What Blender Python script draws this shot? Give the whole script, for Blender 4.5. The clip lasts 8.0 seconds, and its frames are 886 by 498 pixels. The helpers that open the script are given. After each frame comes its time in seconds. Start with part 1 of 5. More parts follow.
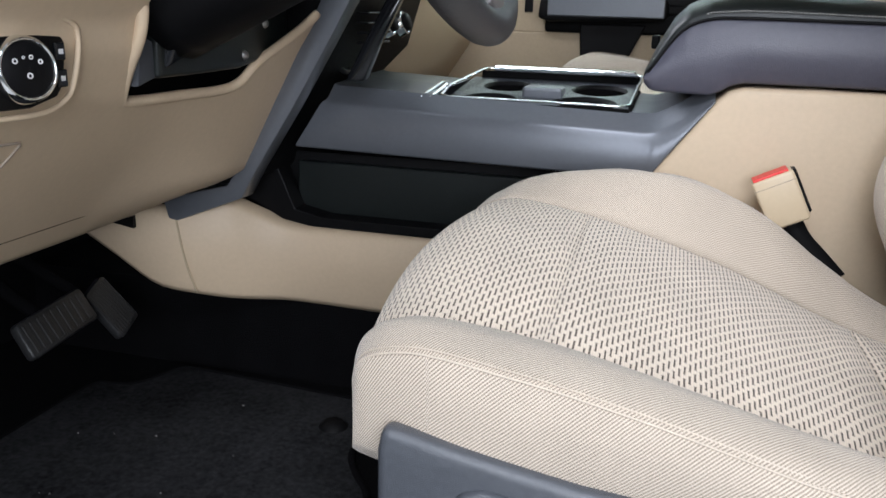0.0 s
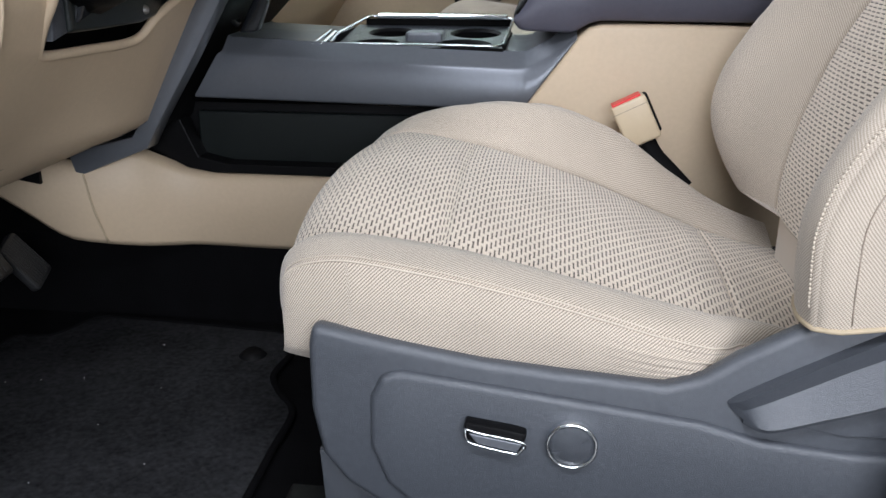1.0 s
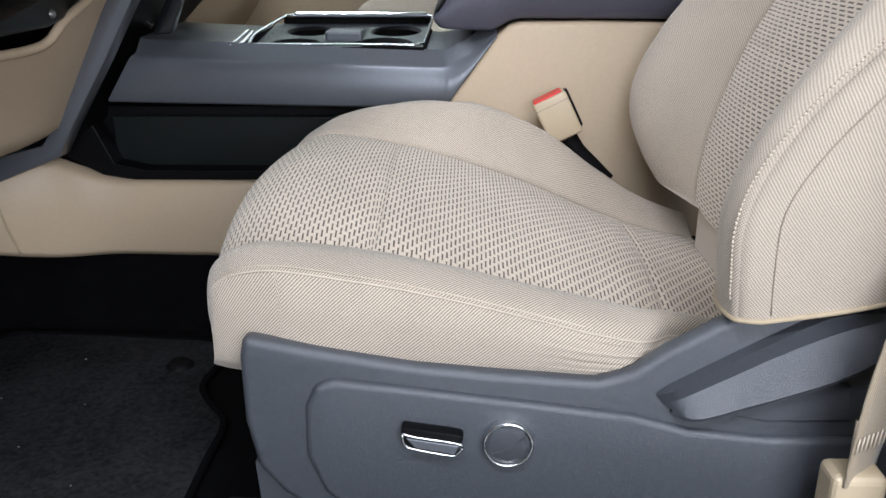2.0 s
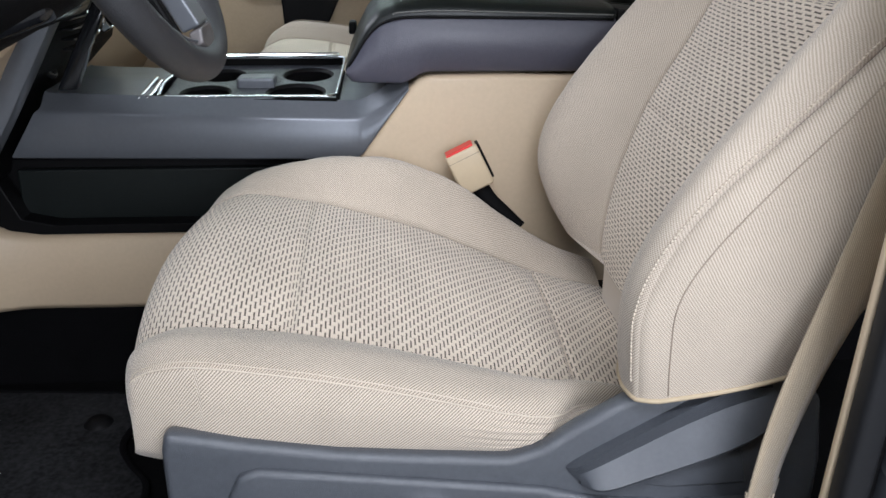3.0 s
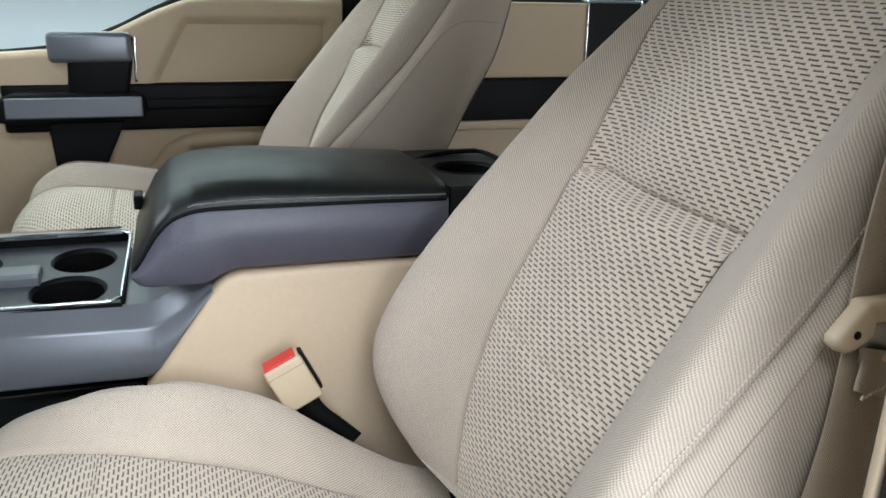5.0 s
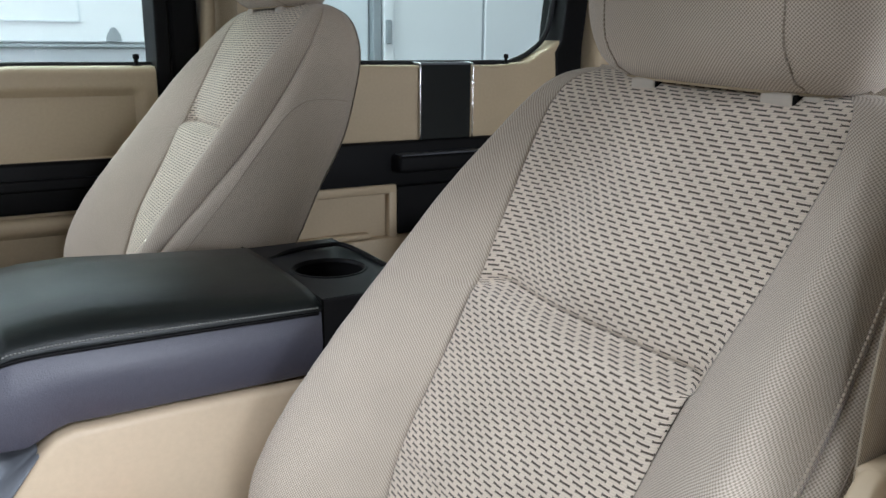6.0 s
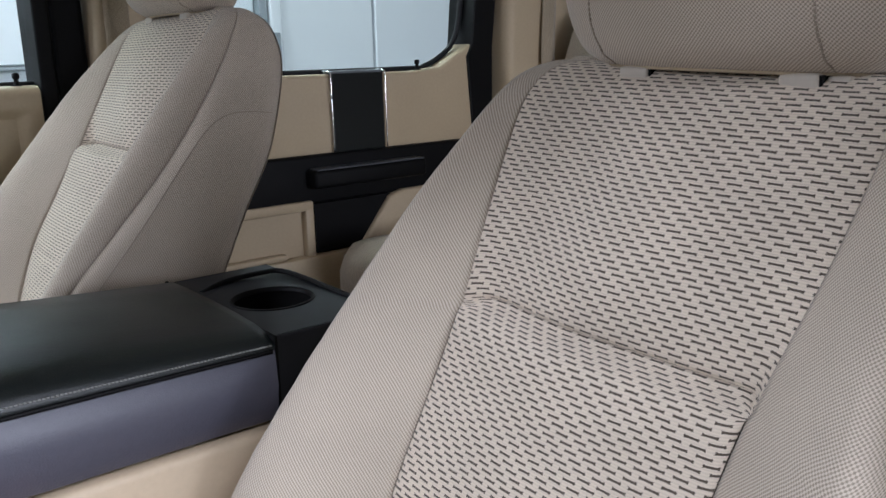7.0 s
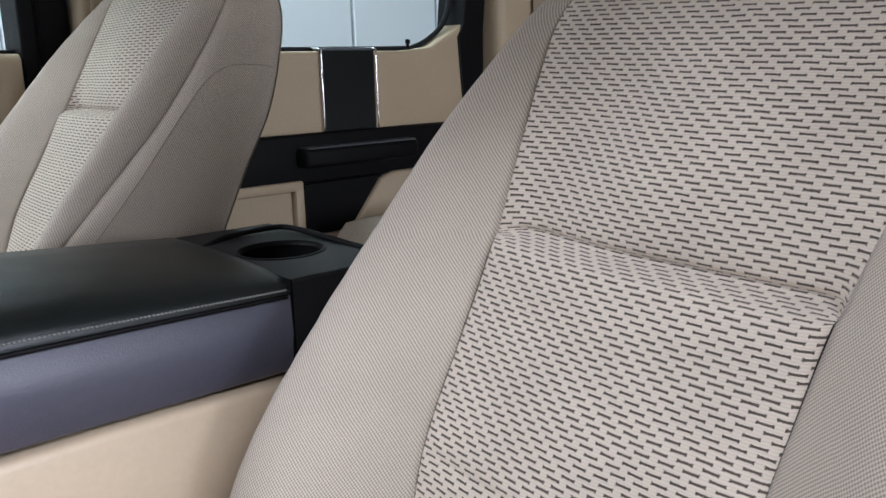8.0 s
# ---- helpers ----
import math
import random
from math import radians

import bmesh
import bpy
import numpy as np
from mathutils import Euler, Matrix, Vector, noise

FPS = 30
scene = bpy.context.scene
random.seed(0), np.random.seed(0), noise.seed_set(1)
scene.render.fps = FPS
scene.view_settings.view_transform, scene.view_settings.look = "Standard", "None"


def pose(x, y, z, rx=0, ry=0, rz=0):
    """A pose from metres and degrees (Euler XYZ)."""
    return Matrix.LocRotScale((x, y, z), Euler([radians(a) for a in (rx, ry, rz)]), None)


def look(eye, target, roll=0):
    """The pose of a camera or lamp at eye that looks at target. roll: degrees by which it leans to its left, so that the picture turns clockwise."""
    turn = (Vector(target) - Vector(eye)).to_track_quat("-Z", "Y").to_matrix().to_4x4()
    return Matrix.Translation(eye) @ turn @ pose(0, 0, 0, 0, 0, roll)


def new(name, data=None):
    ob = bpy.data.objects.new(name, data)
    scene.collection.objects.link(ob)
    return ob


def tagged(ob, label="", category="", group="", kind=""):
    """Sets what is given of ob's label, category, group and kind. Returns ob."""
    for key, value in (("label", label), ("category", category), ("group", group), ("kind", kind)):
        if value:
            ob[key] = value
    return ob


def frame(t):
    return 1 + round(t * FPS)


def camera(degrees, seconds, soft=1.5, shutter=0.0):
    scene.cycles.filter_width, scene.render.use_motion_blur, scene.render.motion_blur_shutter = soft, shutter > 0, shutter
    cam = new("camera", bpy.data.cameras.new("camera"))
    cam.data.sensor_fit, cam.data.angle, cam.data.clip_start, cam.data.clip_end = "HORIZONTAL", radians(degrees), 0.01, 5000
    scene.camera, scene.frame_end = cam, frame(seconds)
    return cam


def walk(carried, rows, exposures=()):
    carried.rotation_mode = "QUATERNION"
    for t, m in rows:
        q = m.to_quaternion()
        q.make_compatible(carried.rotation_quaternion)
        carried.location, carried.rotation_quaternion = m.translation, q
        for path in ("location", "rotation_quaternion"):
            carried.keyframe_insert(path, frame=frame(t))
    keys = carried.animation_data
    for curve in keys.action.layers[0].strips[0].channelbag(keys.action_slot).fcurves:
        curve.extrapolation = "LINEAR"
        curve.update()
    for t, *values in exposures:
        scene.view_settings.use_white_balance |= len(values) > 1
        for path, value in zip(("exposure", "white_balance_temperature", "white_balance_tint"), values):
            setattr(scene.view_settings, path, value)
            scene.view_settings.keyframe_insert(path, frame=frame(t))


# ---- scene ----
cam = camera(56.1, 8.0, shutter=0.15)
PATH = [
    (0, (0.025, 0.012, 0.566), (-0.48, 1.865, 0.007), 1.6),
    (0.5, (0.03, -0.073, 0.566), (-0.349, 1.784, -0.075), 1.0),
    (1, (0.034, -0.109, 0.566), (-0.199, 1.765, -0.092), 0.2),
    (1.2, (0.036, -0.112, 0.564), (-0.159, 1.766, -0.096), 0.0),
    (2.3, (0.028, -0.102, 0.596), (0.031, 1.777, -0.089), 0.0),
    (2.5, (0.029, -0.101, 0.615), (0.072, 1.776, -0.075), 0.1),
    (3, (0.036, -0.096, 0.678), (0.17, 1.766, -0.04), 0.3),
    (3.5, (0.036, -0.09, 0.731), (0.258, 1.76, 0.004), 0.3),
    (4, (0.04, -0.045, 0.76), (0.355, 1.801, 0.058), 1.0),
    (4.2, (0.037, -0.004, 0.758), (0.402, 1.855, 0.117), 1.1),
    (5.3, (0.046, 0.176, 0.821), (0.751, 1.962, 0.262), 0.8),
    (5.5, (0.044, 0.21, 0.829), (0.841, 1.964, 0.291), 0.7),
    (6, (0.023, 0.285, 0.855), (1.034, 1.942, 0.371), 0.6),
    (6.5, (0.012, 0.346, 0.853), (1.14, 1.932, 0.392), -1.2),
    (7, (0.012, 0.405, 0.84), (1.237, 1.918, 0.381), -1.5),
    (7.5, (-0.002, 0.443, 0.81), (1.27, 1.919, 0.36), -1.8),
    (8, (-0.007, 0.463, 0.763), (1.272, 1.938, 0.329), -1.5),
]
walk(cam, [(t, look(eye, target, roll)) for t, eye, target, roll in PATH], [(0.0, -0.18, 6450, 10), (1.0, -0.34, 6450, 10), (2.5, -0.40, 6450, 10), (4.0, -0.33, 6450, 9), (5.5, -0.13, 6350, 6), (7.0, -0.24, 6150, 13), (8.0, -0.18, 6150, 13)])

# ---- world and light ----
world = bpy.data.worlds.new("world")
scene.world = world
world.use_nodes = True
world.node_tree.nodes["Background"].inputs[0].default_value = (0.80, 0.90, 1.0, 1)
world.node_tree.nodes["Background"].inputs[1].default_value = 0.25


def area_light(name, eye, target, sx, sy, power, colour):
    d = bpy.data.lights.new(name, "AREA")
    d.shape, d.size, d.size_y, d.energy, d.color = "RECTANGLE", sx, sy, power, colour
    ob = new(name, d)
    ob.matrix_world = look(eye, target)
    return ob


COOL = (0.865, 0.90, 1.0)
# assumed shop ceiling tube, out of view, placed to fit the shading
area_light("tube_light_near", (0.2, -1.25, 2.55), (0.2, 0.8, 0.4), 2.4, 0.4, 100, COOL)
# unseen fill outside the open doorway, added to light seat side and dash
area_light("door_side_fill", (0.70, -1.60, 0.95), (0.0, 1.0, 0.42), 1.6, 1.0, 68, COOL)
# unseen lamp added to brighten the shop doors beyond the windows
area_light("shop_door_fill", (1.0, 4.0, 2.9), (1.0, 4.6, 0.8), 4.0, 0.35, 70, (0.84, 0.97, 0.97))
# greenish unseen lamp added to lift and tint the passenger side
area_light("side_fill", (0.1, 3.5, 2.5), (0.2, 1.7, 0.5), 2.2, 0.4, 20, (0.78, 1.0, 0.88))
# broad unseen lamp added ahead of the cab for backrests and console
area_light("front_fill", (-2.4, 2.0, 2.45), (0.2, 1.0, 0.5), 2.2, 1.0, 78, COOL)

# ---- materials ----


def material(name, base, rough=0.5, metal=0.0, vary=0.12, scale=40.0, bump=0.0, bump_scale=400.0, coat=0.0, spec=0.5):
    m = bpy.data.materials.new(name)
    m.use_nodes = True
    n, l = m.node_tree.nodes, m.node_tree.links
    b = n["Principled BSDF"]
    b.inputs["Metallic"].default_value = metal
    b.inputs["Coat Weight"].default_value = coat
    b.inputs["Specular IOR Level"].default_value = spec
    tc = n.new("ShaderNodeTexCoord")
    big, fine = n.new("ShaderNodeTexNoise"), n.new("ShaderNodeTexNoise")
    big.inputs["Scale"].default_value, fine.inputs["Scale"].default_value = scale * 0.15, scale * 4
    big.inputs["Detail"].default_value = fine.inputs["Detail"].default_value = 3
    add = n.new("ShaderNodeMath")
    add.operation = "ADD"
    for t, i in ((big, 0), (fine, 1)):
        l.new(tc.outputs["Object"], t.inputs["Vector"])
        l.new(t.outputs["Fac"], add.inputs[i])
    ramp = n.new("ShaderNodeMapRange")
    ramp.inputs[1].default_value, ramp.inputs[2].default_value = 0.6, 1.4
    ramp.inputs[3].default_value, ramp.inputs[4].default_value = 1 - vary, 1 + vary
    l.new(add.outputs[0], ramp.inputs[0])
    mul = n.new("ShaderNodeVectorMath")
    mul.operation = "SCALE"
    mul.inputs[0].default_value = base
    l.new(ramp.outputs[0], mul.inputs["Scale"])
    l.new(mul.outputs[0], b.inputs["Base Color"])
    rr = n.new("ShaderNodeMapRange")
    rr.inputs[1].default_value, rr.inputs[2].default_value = 0.3, 0.7
    rr.inputs[3].default_value, rr.inputs[4].default_value = max(0.02, rough - 0.06), min(1, rough + 0.06)
    l.new(big.outputs["Fac"], rr.inputs[0])
    l.new(rr.outputs[0], b.inputs["Roughness"])
    if bump:
        g = n.new("ShaderNodeTexNoise")
        g.inputs["Scale"].default_value, g.inputs["Detail"].default_value = bump_scale, 2
        l.new(tc.outputs["Object"], g.inputs["Vector"])
        bp = n.new("ShaderNodeBump")
        bp.inputs["Strength"].default_value, bp.inputs["Distance"].default_value = bump, 0.002
        l.new(g.outputs["Fac"], bp.inputs["Height"])
        l.new(bp.outputs[0], b.inputs["Normal"])
    return m


def math_node(n, l, op, a, b=None, c=None):
    m = n.new("ShaderNodeMath")
    m.operation = op
    for i, v in enumerate((a, b, c)):
        if v is None:
            continue
        if isinstance(v, (int, float)):
            m.inputs[i].default_value = v
        else:
            l.new(v, m.inputs[i])
    return m.outputs[0]


def uv_axes(n, l):
    uv = n.new("ShaderNodeUVMap")
    sp = n.new("ShaderNodeSeparateXYZ")
    l.new(uv.outputs[0], sp.inputs[0])
    return uv, sp.outputs[0], sp.outputs[1]


def fabric_insert(name="dashed_cloth"):
    """Beige cloth with rows of short dark woven dashes; UV in metres, u across the seat."""
    m = bpy.data.materials.new(name)
    m.use_nodes = True
    n, l = m.node_tree.nodes, m.node_tree.links
    b = n["Principled BSDF"]
    b.inputs["Roughness"].default_value = 0.9
    b.inputs["Specular IOR Level"].default_value = 0.2
    b.inputs["Sheen Weight"].default_value = 0.25
    uv, u, v = uv_axes(n, l)
    wob = n.new("ShaderNodeTexNoise")
    wob.inputs["Scale"].default_value = 30
    l.new(uv.outputs[0], wob.inputs["Vector"])
    v = math_node(n, l, "MULTIPLY_ADD", math_node(n, l, "SUBTRACT", wob.outputs["Fac"], 0.5), 0.002, v)
    vr = math_node(n, l, "DIVIDE", v, 0.0046)
    row = math_node(n, l, "FLOOR", vr)
    fv = math_node(n, l, "FRACT", vr)
    uu = math_node(n, l, "MULTIPLY_ADD", row, -0.345, math_node(n, l, "DIVIDE", u, 0.0168))
    fu = math_node(n, l, "FRACT", uu)
    # dash: distance from its middle, with ragged ends
    du = math_node(n, l, "ABSOLUTE", math_node(n, l, "SUBTRACT", fu, 0.5))
    dv = math_node(n, l, "ABSOLUTE", math_node(n, l, "SUBTRACT", fv, 0.5))
    thread = n.new("ShaderNodeTexNoise")
    thread.inputs["Scale"].default_value = 1500
    l.new(uv.outputs[0], thread.inputs["Vector"])
    rag = math_node(n, l, "MULTIPLY", math_node(n, l, "SUBTRACT", thread.outputs["Fac"], 0.5), 0.20)
    inu = math_node(n, l, "LESS_THAN", math_node(n, l, "ADD", du, rag), 0.325)
    inv = math_node(n, l, "LESS_THAN", math_node(n, l, "ADD", dv, math_node(n, l, "MULTIPLY", rag, 0.8)), math_node(n, l, "MULTIPLY_ADD", math_node(n, l, "GREATER_THAN", du, 0.25), 0.075, 0.175))
    mask = math_node(n, l, "MULTIPLY", inu, inv)
    # fine ribs of the beige ground
    ribs = math_node(n, l, "SINE", math_node(n, l, "MULTIPLY", v, 2 * math.pi / 0.0022))
    col = n.new("ShaderNodeMix")
    col.data_type = "RGBA"
    col.inputs["A"].default_value = (*CLOTH_LIGHT, 1)
    col.inputs["B"].default_value = (*CLOTH_DARK, 1)
    l.new(mask, col.inputs["Factor"])
    stain = n.new("ShaderNodeTexNoise")
    stain.inputs["Scale"].default_value, stain.inputs["Detail"].default_value = 14, 4
    l.new(uv.outputs[0], stain.inputs["Vector"])
    lev = n.new("ShaderNodeMapRange")
    lev.inputs[3].default_value, lev.inputs[4].default_value = 0.84, 1.12
    mix = math_node(n, l, "ADD", math_node(n, l, "MULTIPLY", stain.outputs["Fac"], 0.55), math_node(n, l, "MULTIPLY", thread.outputs["Fac"], 0.45))
    mix = math_node(n, l, "MULTIPLY_ADD", ribs, 0.11, mix)
    l.new(mix, lev.inputs[0])
    lev.inputs[1].default_value, lev.inputs[2].default_value = 0.25, 0.75
    sc = n.new("ShaderNodeVectorMath")
    sc.operation = "SCALE"
    l.new(col.outputs["Result"], sc.inputs[0])
    l.new(lev.outputs[0], sc.inputs["Scale"])
    l.new(sc.outputs[0], b.inputs["Base Color"])
    h = math_node(n, l, "SUBTRACT", math_node(n, l, "MULTIPLY_ADD", ribs, 0.25, thread.outputs["Fac"]), mask)
    bp = n.new("ShaderNodeBump")
    bp.inputs["Strength"].default_value, bp.inputs["Distance"].default_value = 0.5, 0.0006
    l.new(h, bp.inputs["Height"])
    l.new(bp.outputs[0], b.inputs["Normal"])
    return m


def fabric_weave(name, light, dark, pitch, lead=0.62):
    """Fine weave of raised threads in slanting rows; UV in metres, lead is the share of the rows that run one way."""
    m = bpy.data.materials.new(name)
    m.use_nodes = True
    n, l = m.node_tree.nodes, m.node_tree.links
    b = n["Principled BSDF"]
    b.inputs["Roughness"].default_value = 0.88
    b.inputs["Specular IOR Level"].default_value = 0.2
    b.inputs["Sheen Weight"].default_value = 0.3
    uv, u, v = uv_axes(n, l)
    wob = n.new("ShaderNodeTexNoise")
    wob.inputs["Scale"].default_value, wob.inputs["Detail"].default_value = 22, 3
    l.new(uv.outputs[0], wob.inputs["Vector"])
    sway = math_node(n, l, "MULTIPLY", math_node(n, l, "SUBTRACT", wob.outputs["Fac"], 0.5), 0.004)
    v = math_node(n, l, "ADD", v, sway)
    k = 2 * math.pi / pitch
    p = math_node(n, l, "SINE", math_node(n, l, "MULTIPLY", math_node(n, l, "ADD", u, v), k * 0.7071))
    q = math_node(n, l, "SINE", math_node(n, l, "MULTIPLY", math_node(n, l, "SUBTRACT", u, v), k * 0.7071))
    w = math_node(n, l, "MULTIPLY_ADD", p, 0.5 * lead, 0.5)
    w = math_node(n, l, "MULTIPLY_ADD", q, 0.5 * (1 - lead), w)
    stain, grain = n.new("ShaderNodeTexNoise"), n.new("ShaderNodeTexNoise")
    stain.inputs["Scale"].default_value, stain.inputs["Detail"].default_value = 9, 4
    grain.inputs["Scale"].default_value = 900
    for t in (stain, grain):
        l.new(uv.outputs[0], t.inputs["Vector"])
    fac = n.new("ShaderNodeMapRange")
    fac.inputs[1].default_value, fac.inputs[2].default_value = 0.20, 0.72
    l.new(math_node(n, l, "MULTIPLY_ADD", math_node(n, l, "SUBTRACT", grain.outputs["Fac"], 0.5), 0.25, w), fac.inputs[0])
    col = n.new("ShaderNodeMix")
    col.data_type = "RGBA"
    col.inputs["A"].default_value, col.inputs["B"].default_value = (*dark, 1), (*light, 1)
    l.new(fac.outputs[0], col.inputs["Factor"])
    lev = n.new("ShaderNodeMapRange")
    lev.inputs[1].default_value, lev.inputs[2].default_value = 0.6, 1.4
    lev.inputs[3].default_value, lev.inputs[4].default_value = 0.86, 1.12
    l.new(math_node(n, l, "ADD", stain.outputs["Fac"], grain.outputs["Fac"]), lev.inputs[0])
    sc = n.new("ShaderNodeVectorMath")
    sc.operation = "SCALE"
    l.new(col.outputs["Result"], sc.inputs[0])
    l.new(lev.outputs[0], sc.inputs["Scale"])
    l.new(sc.outputs[0], b.inputs["Base Color"])
    bp = n.new("ShaderNodeBump")
    bp.inputs["Strength"].default_value, bp.inputs["Distance"].default_value = 0.4, 0.0006
    l.new(w, bp.inputs["Height"])
    l.new(bp.outputs[0], b.inputs["Normal"])
    return m


CLOTH_LIGHT, CLOTH_DARK = (0.68, 0.588, 0.48), (0.10, 0.080, 0.062)
INSERT = fabric_insert()
WEAVE = fabric_weave("woven_cloth", (0.63, 0.546, 0.446), (0.30, 0.251, 0.199), 0.0020, 0.5)
WEAVE_CROSS = fabric_weave("woven_cloth_turned", (0.63, 0.546, 0.446), (0.30, 0.251, 0.199), 0.0021, 0.42)
TWILL = fabric_weave("twill_cloth", (0.64, 0.555, 0.453), (0.255, 0.213, 0.167), 0.0023, 0.78)
STITCH = material("beige_thread", (0.62, 0.54, 0.44), 0.8)
BEIGE = material("beige_plastic", (0.57, 0.450, 0.312), 0.5, vary=0.05, bump=0.12, bump_scale=900)
# same beige as the dash, with the far side's dimmer light put in
BEIGE_SHADED = material("beige_shaded_vinyl", (0.45, 0.355, 0.235), 0.55, vary=0.06, bump=0.12, bump_scale=700)
BEIGE_BELT = fabric_weave("beige_webbing", (0.45, 0.37, 0.265), (0.25, 0.20, 0.14), 0.0016, 0.85)
SLATE = material("slate_plastic", (0.054, 0.060, 0.070), 0.36, vary=0.10, bump=0.5, bump_scale=1500, spec=0.6)
TRIM_GRAIN = material("slate_grained_trim", (0.066, 0.073, 0.085), 0.36, vary=0.18, scale=1400, bump=0.32, bump_scale=1250, spec=0.75)
SLATE_SMOOTH = material("slate_satin_plastic", (0.145, 0.156, 0.174), 0.34, metal=0.4, vary=0.06)
SLATE_VINYL = material("slate_vinyl", (0.078, 0.078, 0.103), 0.37, vary=0.08, bump=0.2, bump_scale=600)
LEATHER = material("black_leather", (0.008, 0.0108, 0.0105), 0.36, vary=0.12, bump=0.15, bump_scale=500, spec=0.36)
BLACK = material("black_plastic", (0.004, 0.004, 0.0045), 0.52, vary=0.1, bump=0.15, bump_scale=800, spec=0.13)
BLACK_GLOSS = material("black_gloss_plastic", (0.010, 0.011, 0.013), 0.16, vary=0.05)
RUBBER = material("black_rubber", (0.010, 0.0105, 0.012), 0.55, vary=0.1, spec=0.25)
PEDAL_RUBBER = material("worn_pedal_rubber", (0.017, 0.0175, 0.018), 0.42, vary=0.5, scale=60, bump=0.3, spec=0.5)
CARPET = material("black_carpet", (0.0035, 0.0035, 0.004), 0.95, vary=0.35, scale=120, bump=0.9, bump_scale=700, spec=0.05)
MAT_CLOTH = material("black_mat_pile", (0.021, 0.0215, 0.023), 0.95, vary=0.8, scale=38, bump=0.9, bump_scale=900, spec=0.05)
CHROME = material("chrome", (0.80, 0.82, 0.84), 0.12, metal=1.0, vary=0.03)
STEEL = material("satin_steel", (0.42, 0.42, 0.42), 0.42, metal=1.0, vary=0.05)
RED = material("red_button", (0.70, 0.035, 0.03), 0.4, vary=0.04)
PAINT = material("grey_car_paint", (0.14, 0.15, 0.17), 0.28, metal=0.4, vary=0.04, coat=0.6)
HEADLINER = material("beige_headliner", (0.55, 0.48, 0.39), 0.9, vary=0.06, bump=0.2)
WHITE_PAINT = material("white_paint", (0.78, 0.82, 0.84), 0.5, vary=0.04, scale=6)
WHITE_METAL = material("white_sheet_metal", (0.80, 0.84, 0.86), 0.4, vary=0.03, scale=4)
GREY_FRAME = material("grey_frame_paint", (0.30, 0.34, 0.36), 0.45)
# raised tone makes the unseen ground bounce light up under the dash
CONCRETE = material("concrete", (0.44, 0.43, 0.41), 0.7, vary=0.2, scale=8, bump=0.2, bump_scale=80)
WHITE_PRINT = material("white_print", (0.7, 0.7, 0.7), 0.5)


def glass_material():
    m = bpy.data.materials.new("window_glass")
    m.use_nodes = True
    b = m.node_tree.nodes["Principled BSDF"]
    b.inputs["Base Color"].default_value = (0.93, 0.97, 0.96, 1)
    b.inputs["Roughness"].default_value = 0.01
    b.inputs["IOR"].default_value = 1.1
    b.inputs["Transmission Weight"].default_value = 1.0
    return m


GLASS = glass_material()

# ---- mesh helpers ----


def catmull(pts, count):
    """Points spread evenly along a smooth line through pts."""
    p = [np.array(a, float) for a in pts]
    p = [2 * p[0] - p[1], *p, 2 * p[-1] - p[-2]]
    fine = []
    for i in range(1, len(p) - 2):
        a, b, c, d = p[i - 1], p[i], p[i + 1], p[i + 2]
        for k in range(12):
            t = k / 12
            fine.append(0.5 * (2 * b + (c - a) * t + (2 * a - 5 * b + 4 * c - d) * t * t + (3 * b - a - 3 * c + d) * t ** 3))
    fine.append(p[-2])
    fine = np.array(fine)
    s = np.r_[0, np.cumsum(np.linalg.norm(np.diff(fine, axis=0), axis=1))]
    return np.stack([np.interp(np.linspace(0, s[-1], count), s, fine[:, k]) for k in range(fine.shape[1])], 1)


def sheet(rows, closed=False, uv_mid=True, along=None):
    """A smooth quad sheet through rows of points; UV runs in metres along and across."""
    rows = np.array(rows, float)
    bm = bmesh.new()
    vs = [[bm.verts.new(p) for p in row] for row in rows]
    lay = bm.loops.layers.uv.new("UVMap")
    du = np.linalg.norm(np.diff(rows, axis=1), axis=2)
    u = np.concatenate([np.zeros((len(rows), 1)), np.cumsum(du, axis=1)], 1)
    if uv_mid:
        u -= u[:, -1:] / 2
    mid = rows.shape[1] // 2
    v = np.r_[0, np.cumsum(np.linalg.norm(np.diff(rows[:, mid], axis=0), axis=1))] if along is None else along
    n = rows.shape[1]
    for i in range(len(rows) - 1):
        for j in range(n - 1 + closed):
            ids = ((i, j), (i, (j + 1) % n), (i + 1, (j + 1) % n), (i + 1, j))
            try:
                f = bm.faces.new([vs[a][b] for a, b in ids])
            except ValueError:
                continue
            f.smooth = True
            for loop, (a, b) in zip(f.loops, ids):
                loop[lay].uv = (u[a, b], v[a])
    return bm


def block(x0, x1, y0, y1, z0, z1, bevel=0.0, segments=2):
    bm = bmesh.new()
    bmesh.ops.create_cube(bm, size=1.0)
    for w in bm.verts:
        w.co = Vector(((x0 + x1) / 2 + w.co.x * (x1 - x0), (y0 + y1) / 2 + w.co.y * (y1 - y0), (z0 + z1) / 2 + w.co.z * (z1 - z0)))
    if bevel:
        bmesh.ops.bevel(bm, geom=bm.edges[:], offset=bevel, segments=segments, profile=0.5, affect="EDGES")
    return bm


def smooth_all(bm):
    for f in bm.faces:
        f.smooth = True
    return bm


